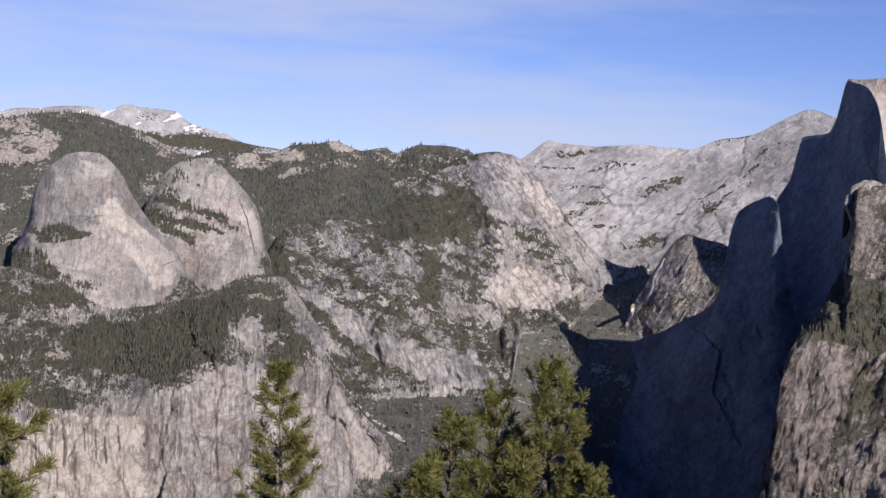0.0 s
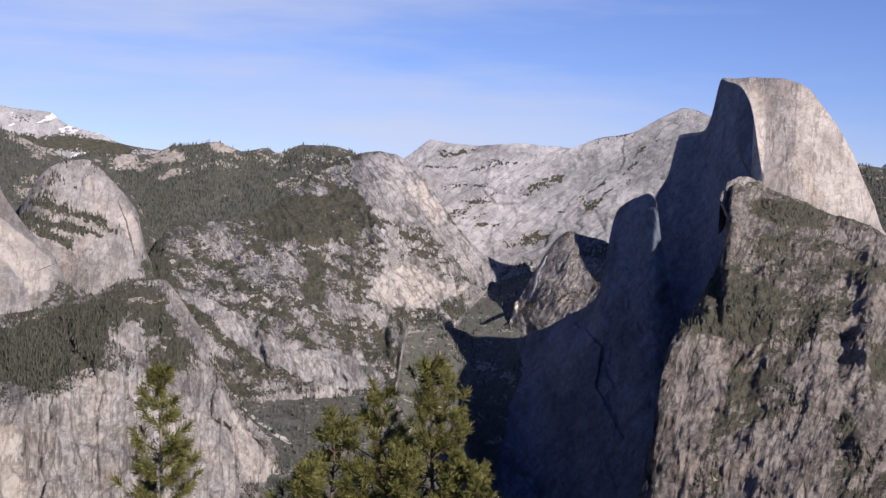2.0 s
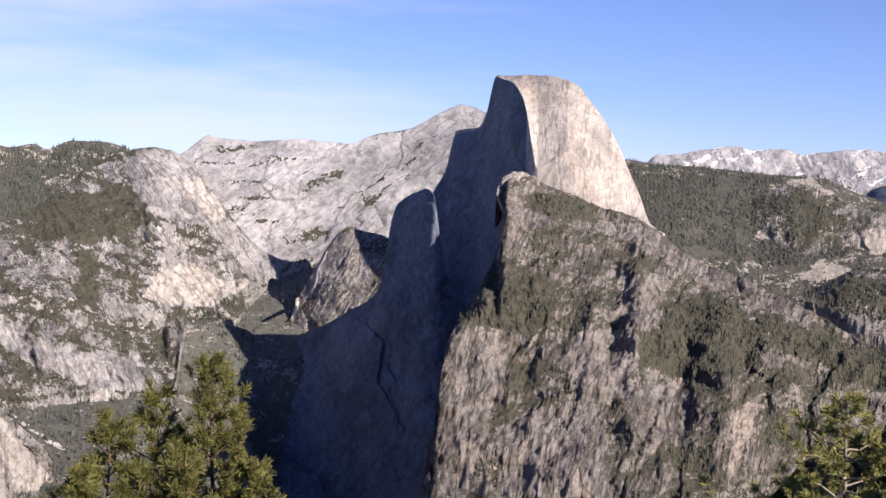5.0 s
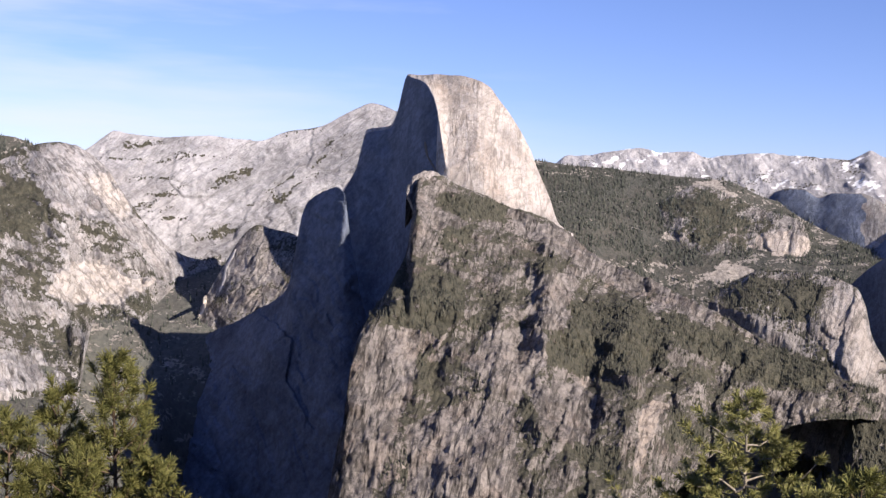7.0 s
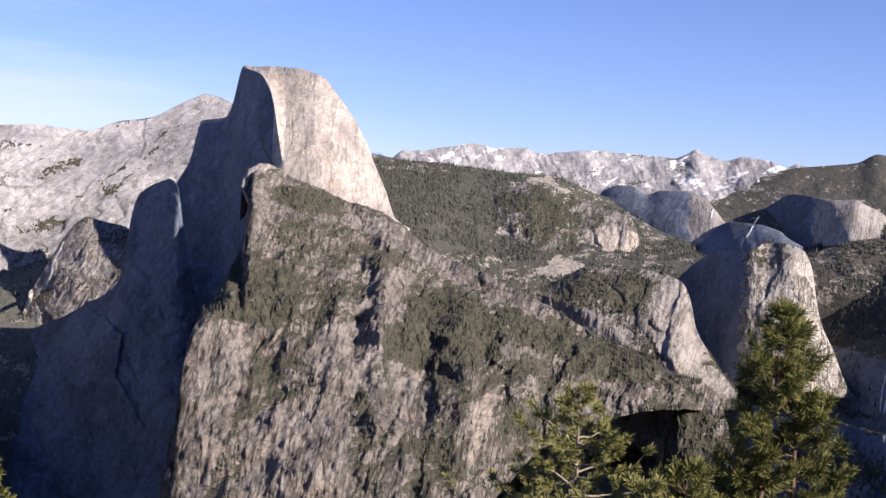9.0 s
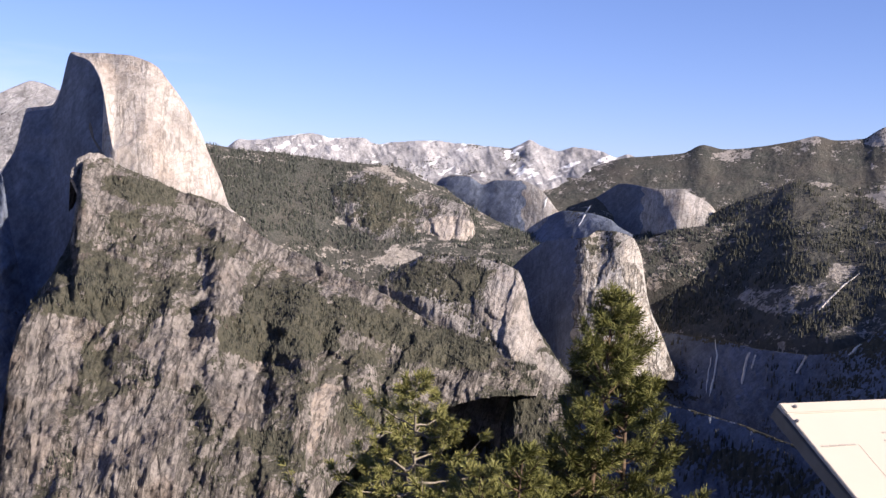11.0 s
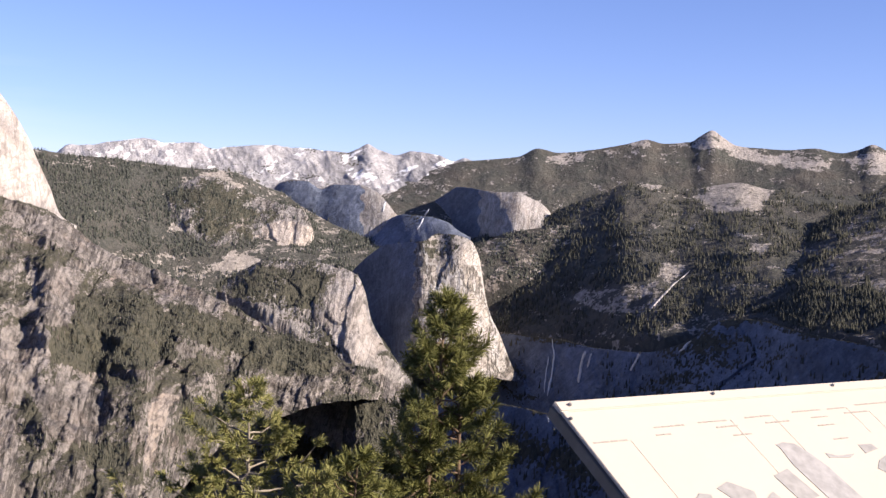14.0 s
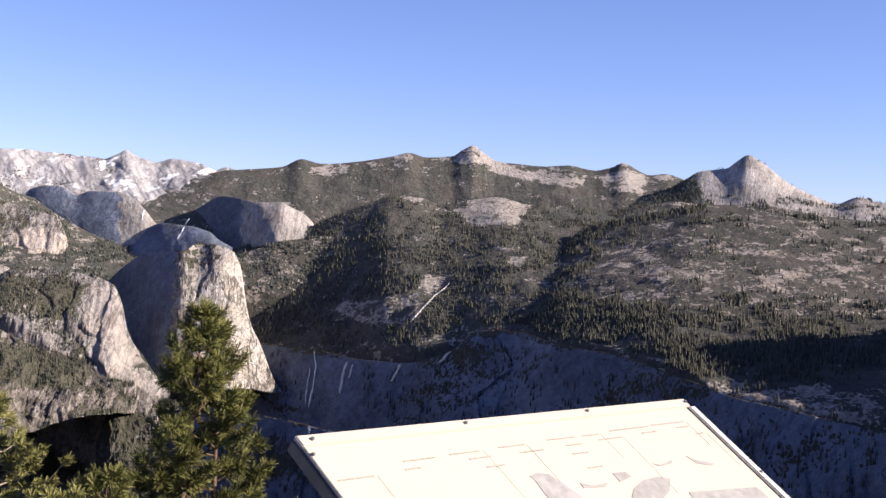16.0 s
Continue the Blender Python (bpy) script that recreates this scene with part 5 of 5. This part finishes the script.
def brushes(tips, axes, count, length, rng, width=0.0065):
    """Bottle-brush tufts of needles at the tips, one triangle a needle."""
    n = len(tips)
    ax = axes / np.linalg.norm(axes, axis=1)[:, None]
    side = np.cross(ax, rng.normal(size=(n, 3)))
    side /= np.linalg.norm(side, axis=1)[:, None]
    other = np.cross(ax, side)
    ang, lean = rng.rand(n, count) * 6.283, rng.uniform(0.25, 1.25, (n, count))
    back = rng.uniform(-0.16, 0.03, (n, count)) * (length / 0.15)
    d = (np.cos(ang)[..., None] * side[:, None] + np.sin(ang)[..., None] * other[:, None]) * np.sin(lean)[..., None] + ax[:, None] * np.cos(lean)[..., None]
    root = tips[:, None] + ax[:, None] * back[..., None]
    end = root + d * (length * rng.uniform(0.7, 1.15, (n, count)))[..., None]
    w = np.cross(d, rng.normal(size=(n, count, 3)))
    w = w / np.linalg.norm(w, axis=-1)[..., None] * width
    V = np.stack([root - w * 0.5, root + w * 0.5, end + w * 0.55, end - w * 0.55], 2).reshape(-1, 3)
    return V, np.arange(len(V)).reshape(-1, 4)


def pine(tip, label, seed, grow=0.34, widest=1.5, open_=0.0, lift=0.55, leaf=None, bark=None, needle=0.15, gap=0.26, shown=5.5, lean=(0, 0), limbs=5, twig=0.19):
    """A pine with its tip there, rooted on the slope below; fine needles where it is seen, coarse ones lower down."""
    rng = np.random.RandomState(seed)
    tip = np.array(tip, float)
    r, az = math.hypot(tip[0], tip[1]), math.degrees(math.atan2(tip[0], tip[1])) % 360
    base = np.array([tip[0] + lean[0], tip[1] + lean[1], float(ground_height(np.array(r), np.array(az))) - 0.3])
    tall = tip[2] - base[2]
    ks = np.linspace(0, 1, 16)
    wob = np.cumsum(rng.normal(size=(16, 2)) * 0.035, 0) * np.minimum(1, (1 - ks) * 4)[:, None]
    trunk = base + (tip - base) * ks[:, None]
    trunk[:, :2] += wob

    def stem(depth):
        k = 1 - depth / tall
        return np.array([np.interp(k, ks, trunk[:, i]) for i in range(3)])

    boughs, tips, axes, coarse_t, coarse_a = [], [], [], [], []
    tips.append(tip), axes.append(np.array([0, 0, 1.0]))
    depth, turn = 0.12, 0.0
    while depth < tall * 0.8:
        fine = depth < shown
        turn += 2.4
        for q in range(limbs if fine else 4):
            if rng.rand() < open_:
                continue
            a = turn + q * 6.283 / limbs + rng.normal() * 0.35
            L = min(widest, 0.1 + grow * depth ** 0.85) * rng.uniform(0.6, 1.2)
            up = lift * max(0.15, 1 - depth / 4.0) + rng.normal() * 0.12
            out = np.array([math.cos(a), math.sin(a), 0])
            s = np.linspace(0, 1, 6)
            p0 = stem(depth + rng.normal() * 0.05)
            pts = p0 + out * (L * s)[:, None] + np.array([0, 0, 1.0]) * (L * (up * s - 0.28 * s * (1 - up) + 0.38 * s ** 3))[:, None]
            pts[1:] += rng.normal(size=(5, 3)) * 0.03 * L
            boughs.append((pts, 0.008 + 0.014 * L, 0.004))
            d = pts[-1] - pts[-3]
            if not fine:
                for _ in range(5):
                    coarse_t.append(pts[rng.randint(2, 6)] + rng.normal(size=3) * 0.15)
                    coarse_a.append(d)
                continue
            tips.append(pts[-1]), axes.append(d)
            m = max(1, int(L / twig))
            for j in range(m):
                f = rng.uniform(0.28, 0.97)
                p = p0 + out * L * f
                p = np.array([np.interp(f, s, pts[:, i]) for i in range(3)])
                sw = rng.choice([-1, 1]) * rng.uniform(0.4, 1.1)
                dd = np.array([math.cos(a + sw), math.sin(a + sw), rng.uniform(0.15, 0.7)])
                e = p + dd * L * rng.uniform(0.1, 0.3) * (1.25 - f)
                boughs.append((np.array([p, (p + e) / 2 + (0, 0, -0.01), e]), 0.006, 0.003))
                tips.append(e), axes.append(dd)
                if rng.rand() < 0.5:
                    tips.append(p + rng.normal(size=3) * 0.04), axes.append(dd + d)
        depth += (gap if fine else 0.9) * rng.uniform(0.75, 1.25)
    tree = new("pine_tree")
    tree.location = base
    tagged(tree, label, "tree")
    off = base
    V, F = tubes([(trunk - off, 0.035 + 0.012 * tall, 0.008)])
    t_ob = new("trunk", mesh_of("trunk", V, F, bark or BARK))
    V, F = tubes([(p - off, a, b) for p, a, b in boughs])
    l_ob = tagged(new("limb", mesh_of("limb", V, F, bark or BARK)), kind="stuff")
    V, F = brushes(np.array(tips) - off, np.array(axes), 84, needle, rng)
    if coarse_t:
        V2, F2 = brushes(np.array(coarse_t) - off, np.array(coarse_a), 26, needle * 2.2, rng, 0.03)
        V, F = np.concatenate([V, V2]), np.concatenate([F, F2 + len(V)])
    c_ob = new("crown", mesh_of("crown", V, F, leaf or PINE_NEEDLES, smooth=False))
    for ob in (t_ob, l_ob, c_ob):
        ob.parent = tree
    return tree


pine((13.76, 10.90, -2.27), "dense yellow-green pine on the slope below the viewpoint", 21, grow=0.33, widest=0.72, lift=1.0, gap=0.24, needle=0.12)
pine((13.64, 11.72, -2.79), "bushy yellow-green pine beside taller pine", 22, grow=0.38, widest=0.8, lift=1.0, gap=0.24, needle=0.12)
pine((12.48, 11.45, -2.99), "bushy young pine among pines below the viewpoint", 23, grow=0.36, widest=0.8, lift=0.9, gap=0.24, needle=0.12)
pine((11.84, 11.37, -3.56), "small bushy pine at the edge of a clump", 24, grow=0.4, widest=0.7, lift=0.8, gap=0.24, needle=0.12)
pine((13.68, 10.14, -3.58), "small bushy pine under a taller one", 25, grow=0.4, widest=0.5, lift=0.8, gap=0.24, needle=0.12)
pine((12.81, 10.64, -3.39), "bushy pine filling a clump", 26, grow=0.5, widest=0.8, lift=0.8, gap=0.24, needle=0.12)
pine((12.00, 14.50, -2.59), "slender open pine with sparse upper branches", 27, grow=0.3, widest=0.62, open_=0.3, lift=0.7, gap=0.24, bark=BARK_GREY, needle=0.13)
pine((6.99, 13.06, -2.36), "pine with level branches and pale tufts", 28, grow=0.42, widest=0.7, open_=0.3, lift=0.3, gap=0.26, needle=0.13)
pine((16.46, 3.08, -2.30), "sparse gnarled pine with pale bark and yellow tufts", 29, grow=0.85, widest=1.9, open_=0.24, lift=0.3, gap=0.18, leaf=PALE_NEEDLES, bark=BARK_GREY, needle=0.1)
pine((17.65, 0.62, -1.14), "tall dark green pine with upturned branches", 30, grow=0.36, widest=1.2, open_=0.08, lift=0.8, gap=0.22, needle=0.14, leaf=DARK_NEEDLES, limbs=5, twig=0.2)
pine((17.84, 0.40, -1.46), "dark green pine close beside a taller one", 31, grow=0.34, widest=1.0, open_=0.18, lift=0.8, gap=0.27, needle=0.14, leaf=DARK_NEEDLES, limbs=5, twig=0.2)
pine((16.03, 1.59, -3.06), "small green pine beside a tall pine", 32, grow=0.45, widest=0.6, open_=0.2, lift=0.6, gap=0.24, needle=0.14, leaf=DARK_NEEDLES)
pine((15.43, 2.04, -3.23), "low pine top with yellow-green tufts", 33, grow=0.7, widest=0.8, open_=0.1, lift=0.5, gap=0.2, leaf=PALE_NEEDLES, needle=0.11)

# ---------- falling water, seams and scars on the rock ----------
WATER = plain("falling_water", (0.8, 0.83, 0.86), 0.5, 0, 0.45, 6.0, 0.3)
TALUS = plain("fresh_talus", (0.68, 0.64, 0.59), 0.95, 0, 0.45, 9.0, 0.8)


def ribbon(key, path, width, material, seed=1, proud=4.0, ragged=0.35):
    """A thin swelling band that clings to a landform along a path."""
    P = SURFACES[key]
    rng = np.random.RandomState(seed)
    path = np.array(path, float)
    n = 30
    k = np.linspace(0, len(path) - 1, n)
    pts = np.stack([np.interp(k, np.arange(len(path)), path[:, i]) for i in range(3)], -1)
    bearings = np.arctan2(P[:, 4, 0], P[:, 4, 1])
    rise = np.arctan2(P[..., 2], np.hypot(P[..., 0], P[..., 1]))
    stray = fbm(pts / (6.0 * width) + seed, 3)
    V = []
    for i, p in enumerate(pts):
        row = []
        wide = width * (1 + ragged * rng.uniform(-1, 1)) * min(1, 0.35 + i / 4, 0.3 + (n - 1 - i) / 4)
        r = math.hypot(p[0], p[1])
        for side, bulge in ((-1, -2.0), (-0.4, 0.6), (0.3, 1.0), (1, -2.0)):
            bear = math.atan2(p[0], p[1]) + (side * wide * 0.5 + 0.8 * width * float(stray[i])) / r
            c = int(np.argmin(np.abs(bearings - bear)))
            e = math.atan2(p[2], r)
            j = int(np.argmax(rise[c] >= e))
            rr = math.hypot(P[c, j, 0], P[c, j, 1]) - proud - bulge
            row.append((rr * math.sin(bear), rr * math.cos(bear), rr * math.tan(e)))
        V += row
    a = spread(np.array(V).reshape(n, 12), 2).reshape(-1, 3)
    return mesh_of("band", a, grid_faces(n, 4), material)


def bands(name, label, category, pieces, part_name):
    root = tagged(new(name), label, category)
    root.location = (0, 0, 0)
    for q in pieces:
        ob = new(part_name, ribbon(*q))
        ob.parent = root
    return root


bands("waterfall", "twin thin waterfall down a shaded gorge cliff", "waterfall", [
    ("gorge_cliff", [(3481.86, -152.45, -321.63), (3476.94, -159.08, -368.24), (3450.46, -151.78, -426.24), (3434.66, -142.94, -472.81)], 4.5, WATER, 1, 4.0, 0.6),
    ("gorge_cliff", [(3477.53, -143.95, -368.83), (3451.02, -136.77, -426.80), (3436.21, -133.59, -464.26)], 3.5, WATER, 2, 4.0, 0.6)], "strand")
bands("water_streak", "pale wet streaks on a shaded gorge cliff", "water streak", [
    ("gorge_cliff", [(3424.45, -238.36, -344.72), (3420.55, -229.64, -386.81), (3415.56, -224.02, -431.55)], 8, TALUS, 3),
    ("gorge_cliff", [(3422.66, -253.64, -351.53), (3419.14, -246.20, -389.09)], 5, TALUS, 4),
    ("gorge_cliff", [(3313.00, -369.72, -331.46), (3309.76, -349.79, -381.66)], 7, TALUS, 5),
    ("gorge_cliff", [(3230.59, -487.48, -289.90), (3231.78, -460.12, -319.78)], 7, TALUS, 6)], "streak")
bands("stream", "thin white stream falling over a granite slope", "stream", [
    ("valley_slab", [(4243.38, 236.25, 20.79), (4222.46, 252.15, -11.05), (4191.10, 268.77, -49.77)], 4.5, WATER, 7)], "strand")
bands("stream", "short white cascade between two granite domes", "stream", [
    ("valley_dome_far", [(4421.94, 397.74, 42.83), (4411.61, 403.19, 6.30)], 5, WATER, 8)], "strand")
bands("granite_seam", "straight pale seam across a forested slope", "rock", [
    ("forest_hill", [(3559.15, -525.75, -126.59), (3524.36, -472.34, -171.31), (3468.41, -404.76, -237.22)], 6, TALUS, 9, 9.0)], "seam")
bands("rockslide_scar", "bright talus of a rockslide at the cliff foot", "rockslide", [
    ("valley", [(2217.41, 2388.52, -517.76), (2219.92, 2309.90, -546.64), (2179.69, 2202.31, -566.82), (2139.13, 2095.17, -580.41)], 24, TALUS, 10, 9.0, 0.7)], "talus")
bands("rock_streak", "pale slanting streaks on a sunlit outcrop", "rock", [
    ("rock_buttress", [(3339.12, 2196.81, -155.88), (3321.38, 2217.40, -227.14), (3306.44, 2231.98, -292.78)], 9, TALUS, 12),
    ("rock_buttress", [(3285.73, 2261.39, -300.22), (3279.31, 2264.44, -344.09), (3261.69, 2279.55, -406.26)], 10, TALUS, 13)], "streak")

# one dark colour for painted cleft shade and for real water streaks
SHADE_AND_STREAK = plain("cleft_shade_and_streak", (0.16, 0.148, 0.138), 0.95, 0, 0.5, 8.0, 0.8)
# raised dark bands that stand in for shade under overhangs and in clefts
bands("cleft_shade", "painted shade of overhangs and clefts on a bald dome", "rock", [
    ("dome_north", [(1661.12, 2733.27, -99.62), (1681.02, 2721.44, -89.15), (1698.79, 2710.50, -85.54)], 4, SHADE_AND_STREAK, 21, 3.0, 0.6),
    ("dome_north", [(1774.45, 2582.76, -200.68), (1791.83, 2571.41, -191.86), (1809.16, 2559.99, -181.65)], 5, SHADE_AND_STREAK, 23, 3.0, 0.5)], "cleft")
bands("cleft_shade", "painted shade of clefts down the steep side of a dome", "rock", [
    ("dome_basket", [(2266.05, 2924.71, -32.86), (2272.47, 2893.20, -87.43), (2260.85, 2848.85, -148.91), (2243.44, 2808.82, -193.72)], 5, SHADE_AND_STREAK, 26, 3.0, 0.7)], "cleft")
bands("cleft_shade", "painted shade of gullies below the sunlit side of a great dome", "rock", [
    ("half_dome", [(3254.09, 1529.37, 178.71), (3222.77, 1506.07, 138.20), (3183.15, 1452.94, 80.48), (3175.53, 1422.78, 45.90)], 7, SHADE_AND_STREAK, 32, 4.0, 0.7)], "gully")

bands("water_streak", "dark water streaks down a pale arched cliff", "water streak", [
    ("valley_cliff", [(1232.4, 2117.5, -450.0), (1233.9, 2116.6, -477.0), (1235.7, 2115.5, -505.0)], 5, SHADE_AND_STREAK, 40, 3.0, 0.6),
    ("valley_cliff", [(1250.8, 2106.6, -444.0), (1254.1, 2104.7, -490.0), (1257.1, 2102.9, -536.0)], 7, SHADE_AND_STREAK, 41, 3.0, 0.6),
    ("valley_cliff", [(1284.1, 2086.5, -458.0), (1284.9, 2086.1, -481.0), (1285.6, 2085.6, -505.0)], 3, SHADE_AND_STREAK, 42, 3.0, 0.6),
    ("valley_cliff", [(1299.8, 2076.8, -465.0), (1301.9, 2075.4, -493.0), (1304.1, 2074.1, -521.0)], 4, SHADE_AND_STREAK, 43, 3.0, 0.6),
    ("valley_cliff", [(1315.3, 2067.0, -474.0), (1317.1, 2065.8, -501.0), (1318.9, 2064.7, -529.0)], 4, SHADE_AND_STREAK, 44, 3.0, 0.6),
    ("valley_cliff", [(1208.7, 2131.1, -468.0), (1210.5, 2130.1, -494.0), (1212.0, 2129.2, -520.0)], 3, SHADE_AND_STREAK, 45, 3.0, 0.6),
    ("valley_cliff", [(1333.6, 2055.2, -454.0), (1336.2, 2053.6, -480.0), (1338.7, 2051.9, -505.0)], 3, SHADE_AND_STREAK, 46, 3.0, 0.6),
    ("valley_cliff", [(1378.5, 2025.4, -415.0), (1382.4, 2022.7, -481.0), (1385.9, 2020.3, -548.0)], 6, SHADE_AND_STREAK, 47, 3.0, 0.6),
    ("valley_cliff", [(1400.0, 2010.6, -398.0), (1400.0, 2010.6, -446.0), (1399.7, 2010.8, -494.0)], 7, SHADE_AND_STREAK, 48, 3.0, 0.6)], "streak")

# ---------- the sign ----------
PANEL = plain("panel_laminate", (0.46, 0.41, 0.35), 0.45, 0, 0.05, 0.2, 0.02)
METAL = plain("painted_metal", (0.62, 0.6, 0.55), 0.45, 0.3, 0.15, 0.03, 0.1)
METAL_DARK = plain("weathered_metal", (0.16, 0.15, 0.14), 0.55, 0.4, 0.3, 0.03, 0.2)
INK = plain("faded_print", (0.37, 0.34, 0.3), 0.5, 0, 0.3, 0.01, 0)
INK_GREY = plain("faded_grey_print", (0.36, 0.35, 0.34), 0.5, 0, 0.35, 0.02, 0)
INK_SOFT = plain("soft_grey_print", (0.33, 0.32, 0.305), 0.5, 0, 0.3, 0.015, 0)
STEEL = plain("screw_steel", (0.3, 0.29, 0.28), 0.4, 0.8, 0.2, 0.01, 0.1)

sign = new("information_panel")
tagged(sign, "sloping white information panel in a metal frame on posts", "sign")
ex, ey = Vector((0.6058, -0.7956, 0)), Vector((-0.6672, -0.5081, -0.5446))
ez = ey.cross(ex)
ez = ez if ez.z > 0 else -ez
sign.matrix_world = Matrix(((ex.x, -ey.x, ez.x, 1.887), (ex.y, -ey.y, ez.y, -0.169), (ex.z, -ey.z, ez.z, -0.277), (0, 0, 0, 1)))


def slab(x0, x1, y0, y1, z0, z1, bevel=0.0):
    """A bevelled box on the panel: x along its top edge, y down its slope."""
    bm = bmesh.new()
    bmesh.ops.create_cube(bm, size=1.0)
    for v in bm.verts:
        v.co = ((x0 + x1) / 2 + v.co.x * (x1 - x0), -(y0 + y1) / 2 + v.co.y * (y1 - y0), (z0 + z1) / 2 + v.co.z * (z1 - z0))
    if bevel:
        bmesh.ops.bevel(bm, geom=bm.edges[:], offset=bevel, segments=2, affect="EDGES")
    return bm


W, H = 0.915, 0.61
part("panel", slab(0.006, W - 0.006, 0.006, H - 0.006, -0.006, 0.0, 0.001), PANEL, sign, "white printed panel with a faded panorama")
part("backing", slab(0.004, W - 0.004, 0.006, H - 0.006, -0.02, -0.0065, 0.002), METAL_DARK, sign, "dark metal tray under the panel")
part("frame_rail", slab(0.0, W - 0.004, 0.0, 0.022, -0.018, 0.003, 0.0015), PANEL, sign, "pale metal top rail")
part("frame_rail", slab(-0.004, W + 0.004, H - 0.02, H + 0.004, -0.02, 0.004, 0.0015), METAL, sign)
part("frame_rail", slab(0.0, 0.012, 0.0225, H - 0.0205, -0.003, 0.003, 0.001), PANEL, sign)
# left side in dark metal, its shade put into the colour
part("shaded_side", slab(-0.004, 0.0055, 0.002, H - 0.006, -0.022, -0.0036, 0.001), METAL_DARK, sign, "side of the tray, dark to stand for its shade")
part("frame_rail", slab(W - 0.012, W + 0.005, 0.0225, H - 0.0205, -0.02, 0.004, 0.0015), METAL, sign)
part("gasket", slab(W - 0.0165, W - 0.0122, 0.0225, H - 0.0205, -0.01, 0.002), METAL_DARK, sign, "dark seal beside the frame")
for x, y in ((0.022, 0.011), (0.004, 0.04), (0.323, 0.009), (0.618, 0.009), (0.905, 0.01), (W - 0.003, 0.2), (0.004, 0.3), (W - 0.003, 0.42), (0.004, 0.55)):
    bm = bmesh.new()
    bmesh.ops.create_cone(bm, cap_ends=True, segments=12, radius1=0.0032, radius2=0.0025, depth=0.002, matrix=Matrix.Translation((x, -y, 0.0055)))
    part("screw", bm, STEEL, sign)
# lines of print too faint to read, as bars
PRINT = [(0.016, 0.082, 0.0885), (0.149, 0.212, 0.0685), (0.141, 0.178, 0.0845), (0.244, 0.311, 0.0665), (0.273, 0.321, 0.08), (0.293, 0.333, 0.1),
         (0.35, 0.41, 0.0645), (0.384, 0.44, 0.08), (0.466, 0.54, 0.061), (0.554, 0.598, 0.061), (0.498, 0.541, 0.0775), (0.495, 0.535, 0.097),
         (0.585, 0.646, 0.074), (0.5, 0.536, 0.13), (0.63, 0.738, 0.057), (0.748, 0.851, 0.0555), (0.707, 0.747, 0.071), (0.813, 0.849, 0.0685), (0.848, 0.876, 0.0885)]
rng = random.Random(5)
for x0, x1, y in PRINT:
    x = x0
    while x < x1 - 0.004:
        w = min(rng.uniform(0.006, 0.016), x1 - x)
        part("print_bar", slab(x, x + w, y - 0.0014, y + 0.0014, 0.0003, 0.0008), INK, sign)
        x += w + 0.003
for x0, x1, y in PRINT[::3]:
    part("leader_line", slab(x1 + 0.004, x1 + 0.0043, y, y + 0.06 + 0.08 * rng.random(), 0.0003, 0.0006), INK_SOFT, sign)


def flat_shape(points, z=0.0008):
    bm = bmesh.new()
    bm.faces.new([bm.verts.new((x, -y, z)) for x, y in points])
    low = bmesh.ops.extrude_face_region(bm, geom=bm.faces[:])
    for v in low["geom"]:
        if isinstance(v, bmesh.types.BMVert):
            v.co.z = 0.0002
    bmesh.ops.recalc_face_normals(bm, faces=bm.faces[:])
    return bm


part("drawing", flat_shape([(0.362, 0.129), (0.381, 0.125), (0.404, 0.131), (0.419, 0.157), (0.43, 0.188), (0.44, 0.26), (0.37, 0.25), (0.36, 0.177), (0.361, 0.164), (0.365, 0.138)]), INK_GREY, sign, "grey dome in the printed panorama")
for points in ([(0.452, 0.157), (0.473, 0.166), (0.515, 0.166), (0.497, 0.173), (0.451, 0.168)], [(0.543, 0.148), (0.575, 0.149), (0.579, 0.161), (0.541, 0.168)],
               [(0.557, 0.186), (0.599, 0.172), (0.64, 0.17), (0.665, 0.178), (0.636, 0.202), (0.603, 0.216), (0.585, 0.208), (0.548, 0.216), (0.535, 0.202)],
               [(0.658, 0.141), (0.677, 0.146), (0.718, 0.139), (0.705, 0.147), (0.668, 0.149)], [(0.759, 0.135), (0.776, 0.148), (0.815, 0.162), (0.802, 0.165), (0.771, 0.156)],
               [(0.678, 0.212), (0.863, 0.228), (0.868, 0.257), (0.667, 0.245)], [(0.3, 0.19), (0.34, 0.18), (0.355, 0.24), (0.31, 0.25)], [(0.1, 0.225), (0.13, 0.205), (0.15, 0.21), (0.14, 0.23)],
               [(0.17, 0.2), (0.2, 0.19), (0.235, 0.215), (0.22, 0.25), (0.19, 0.235)], [(0.24, 0.235), (0.27, 0.22), (0.285, 0.26), (0.25, 0.27)]):
    part("drawing", flat_shape(points), INK_SOFT, sign)
# posts down to the rock
for x in (0.14, 0.78):
    top = sign.matrix_world @ Vector((x, -0.34, -0.019))
    foot = Vector((top.x, top.y, -1.62))
    bm = bmesh.new()
    bmesh.ops.create_cube(bm, size=1.0)
    for v in bm.verts:
        v.co = sign.matrix_world.inverted() @ Vector((top.x + v.co.x * 0.07, top.y + v.co.y * 0.07, (top.z + foot.z) / 2 - 0.02 + v.co.z * (top.z - foot.z + 0.02)))
    part("post", bm, METAL_DARK, sign, "dark metal post")
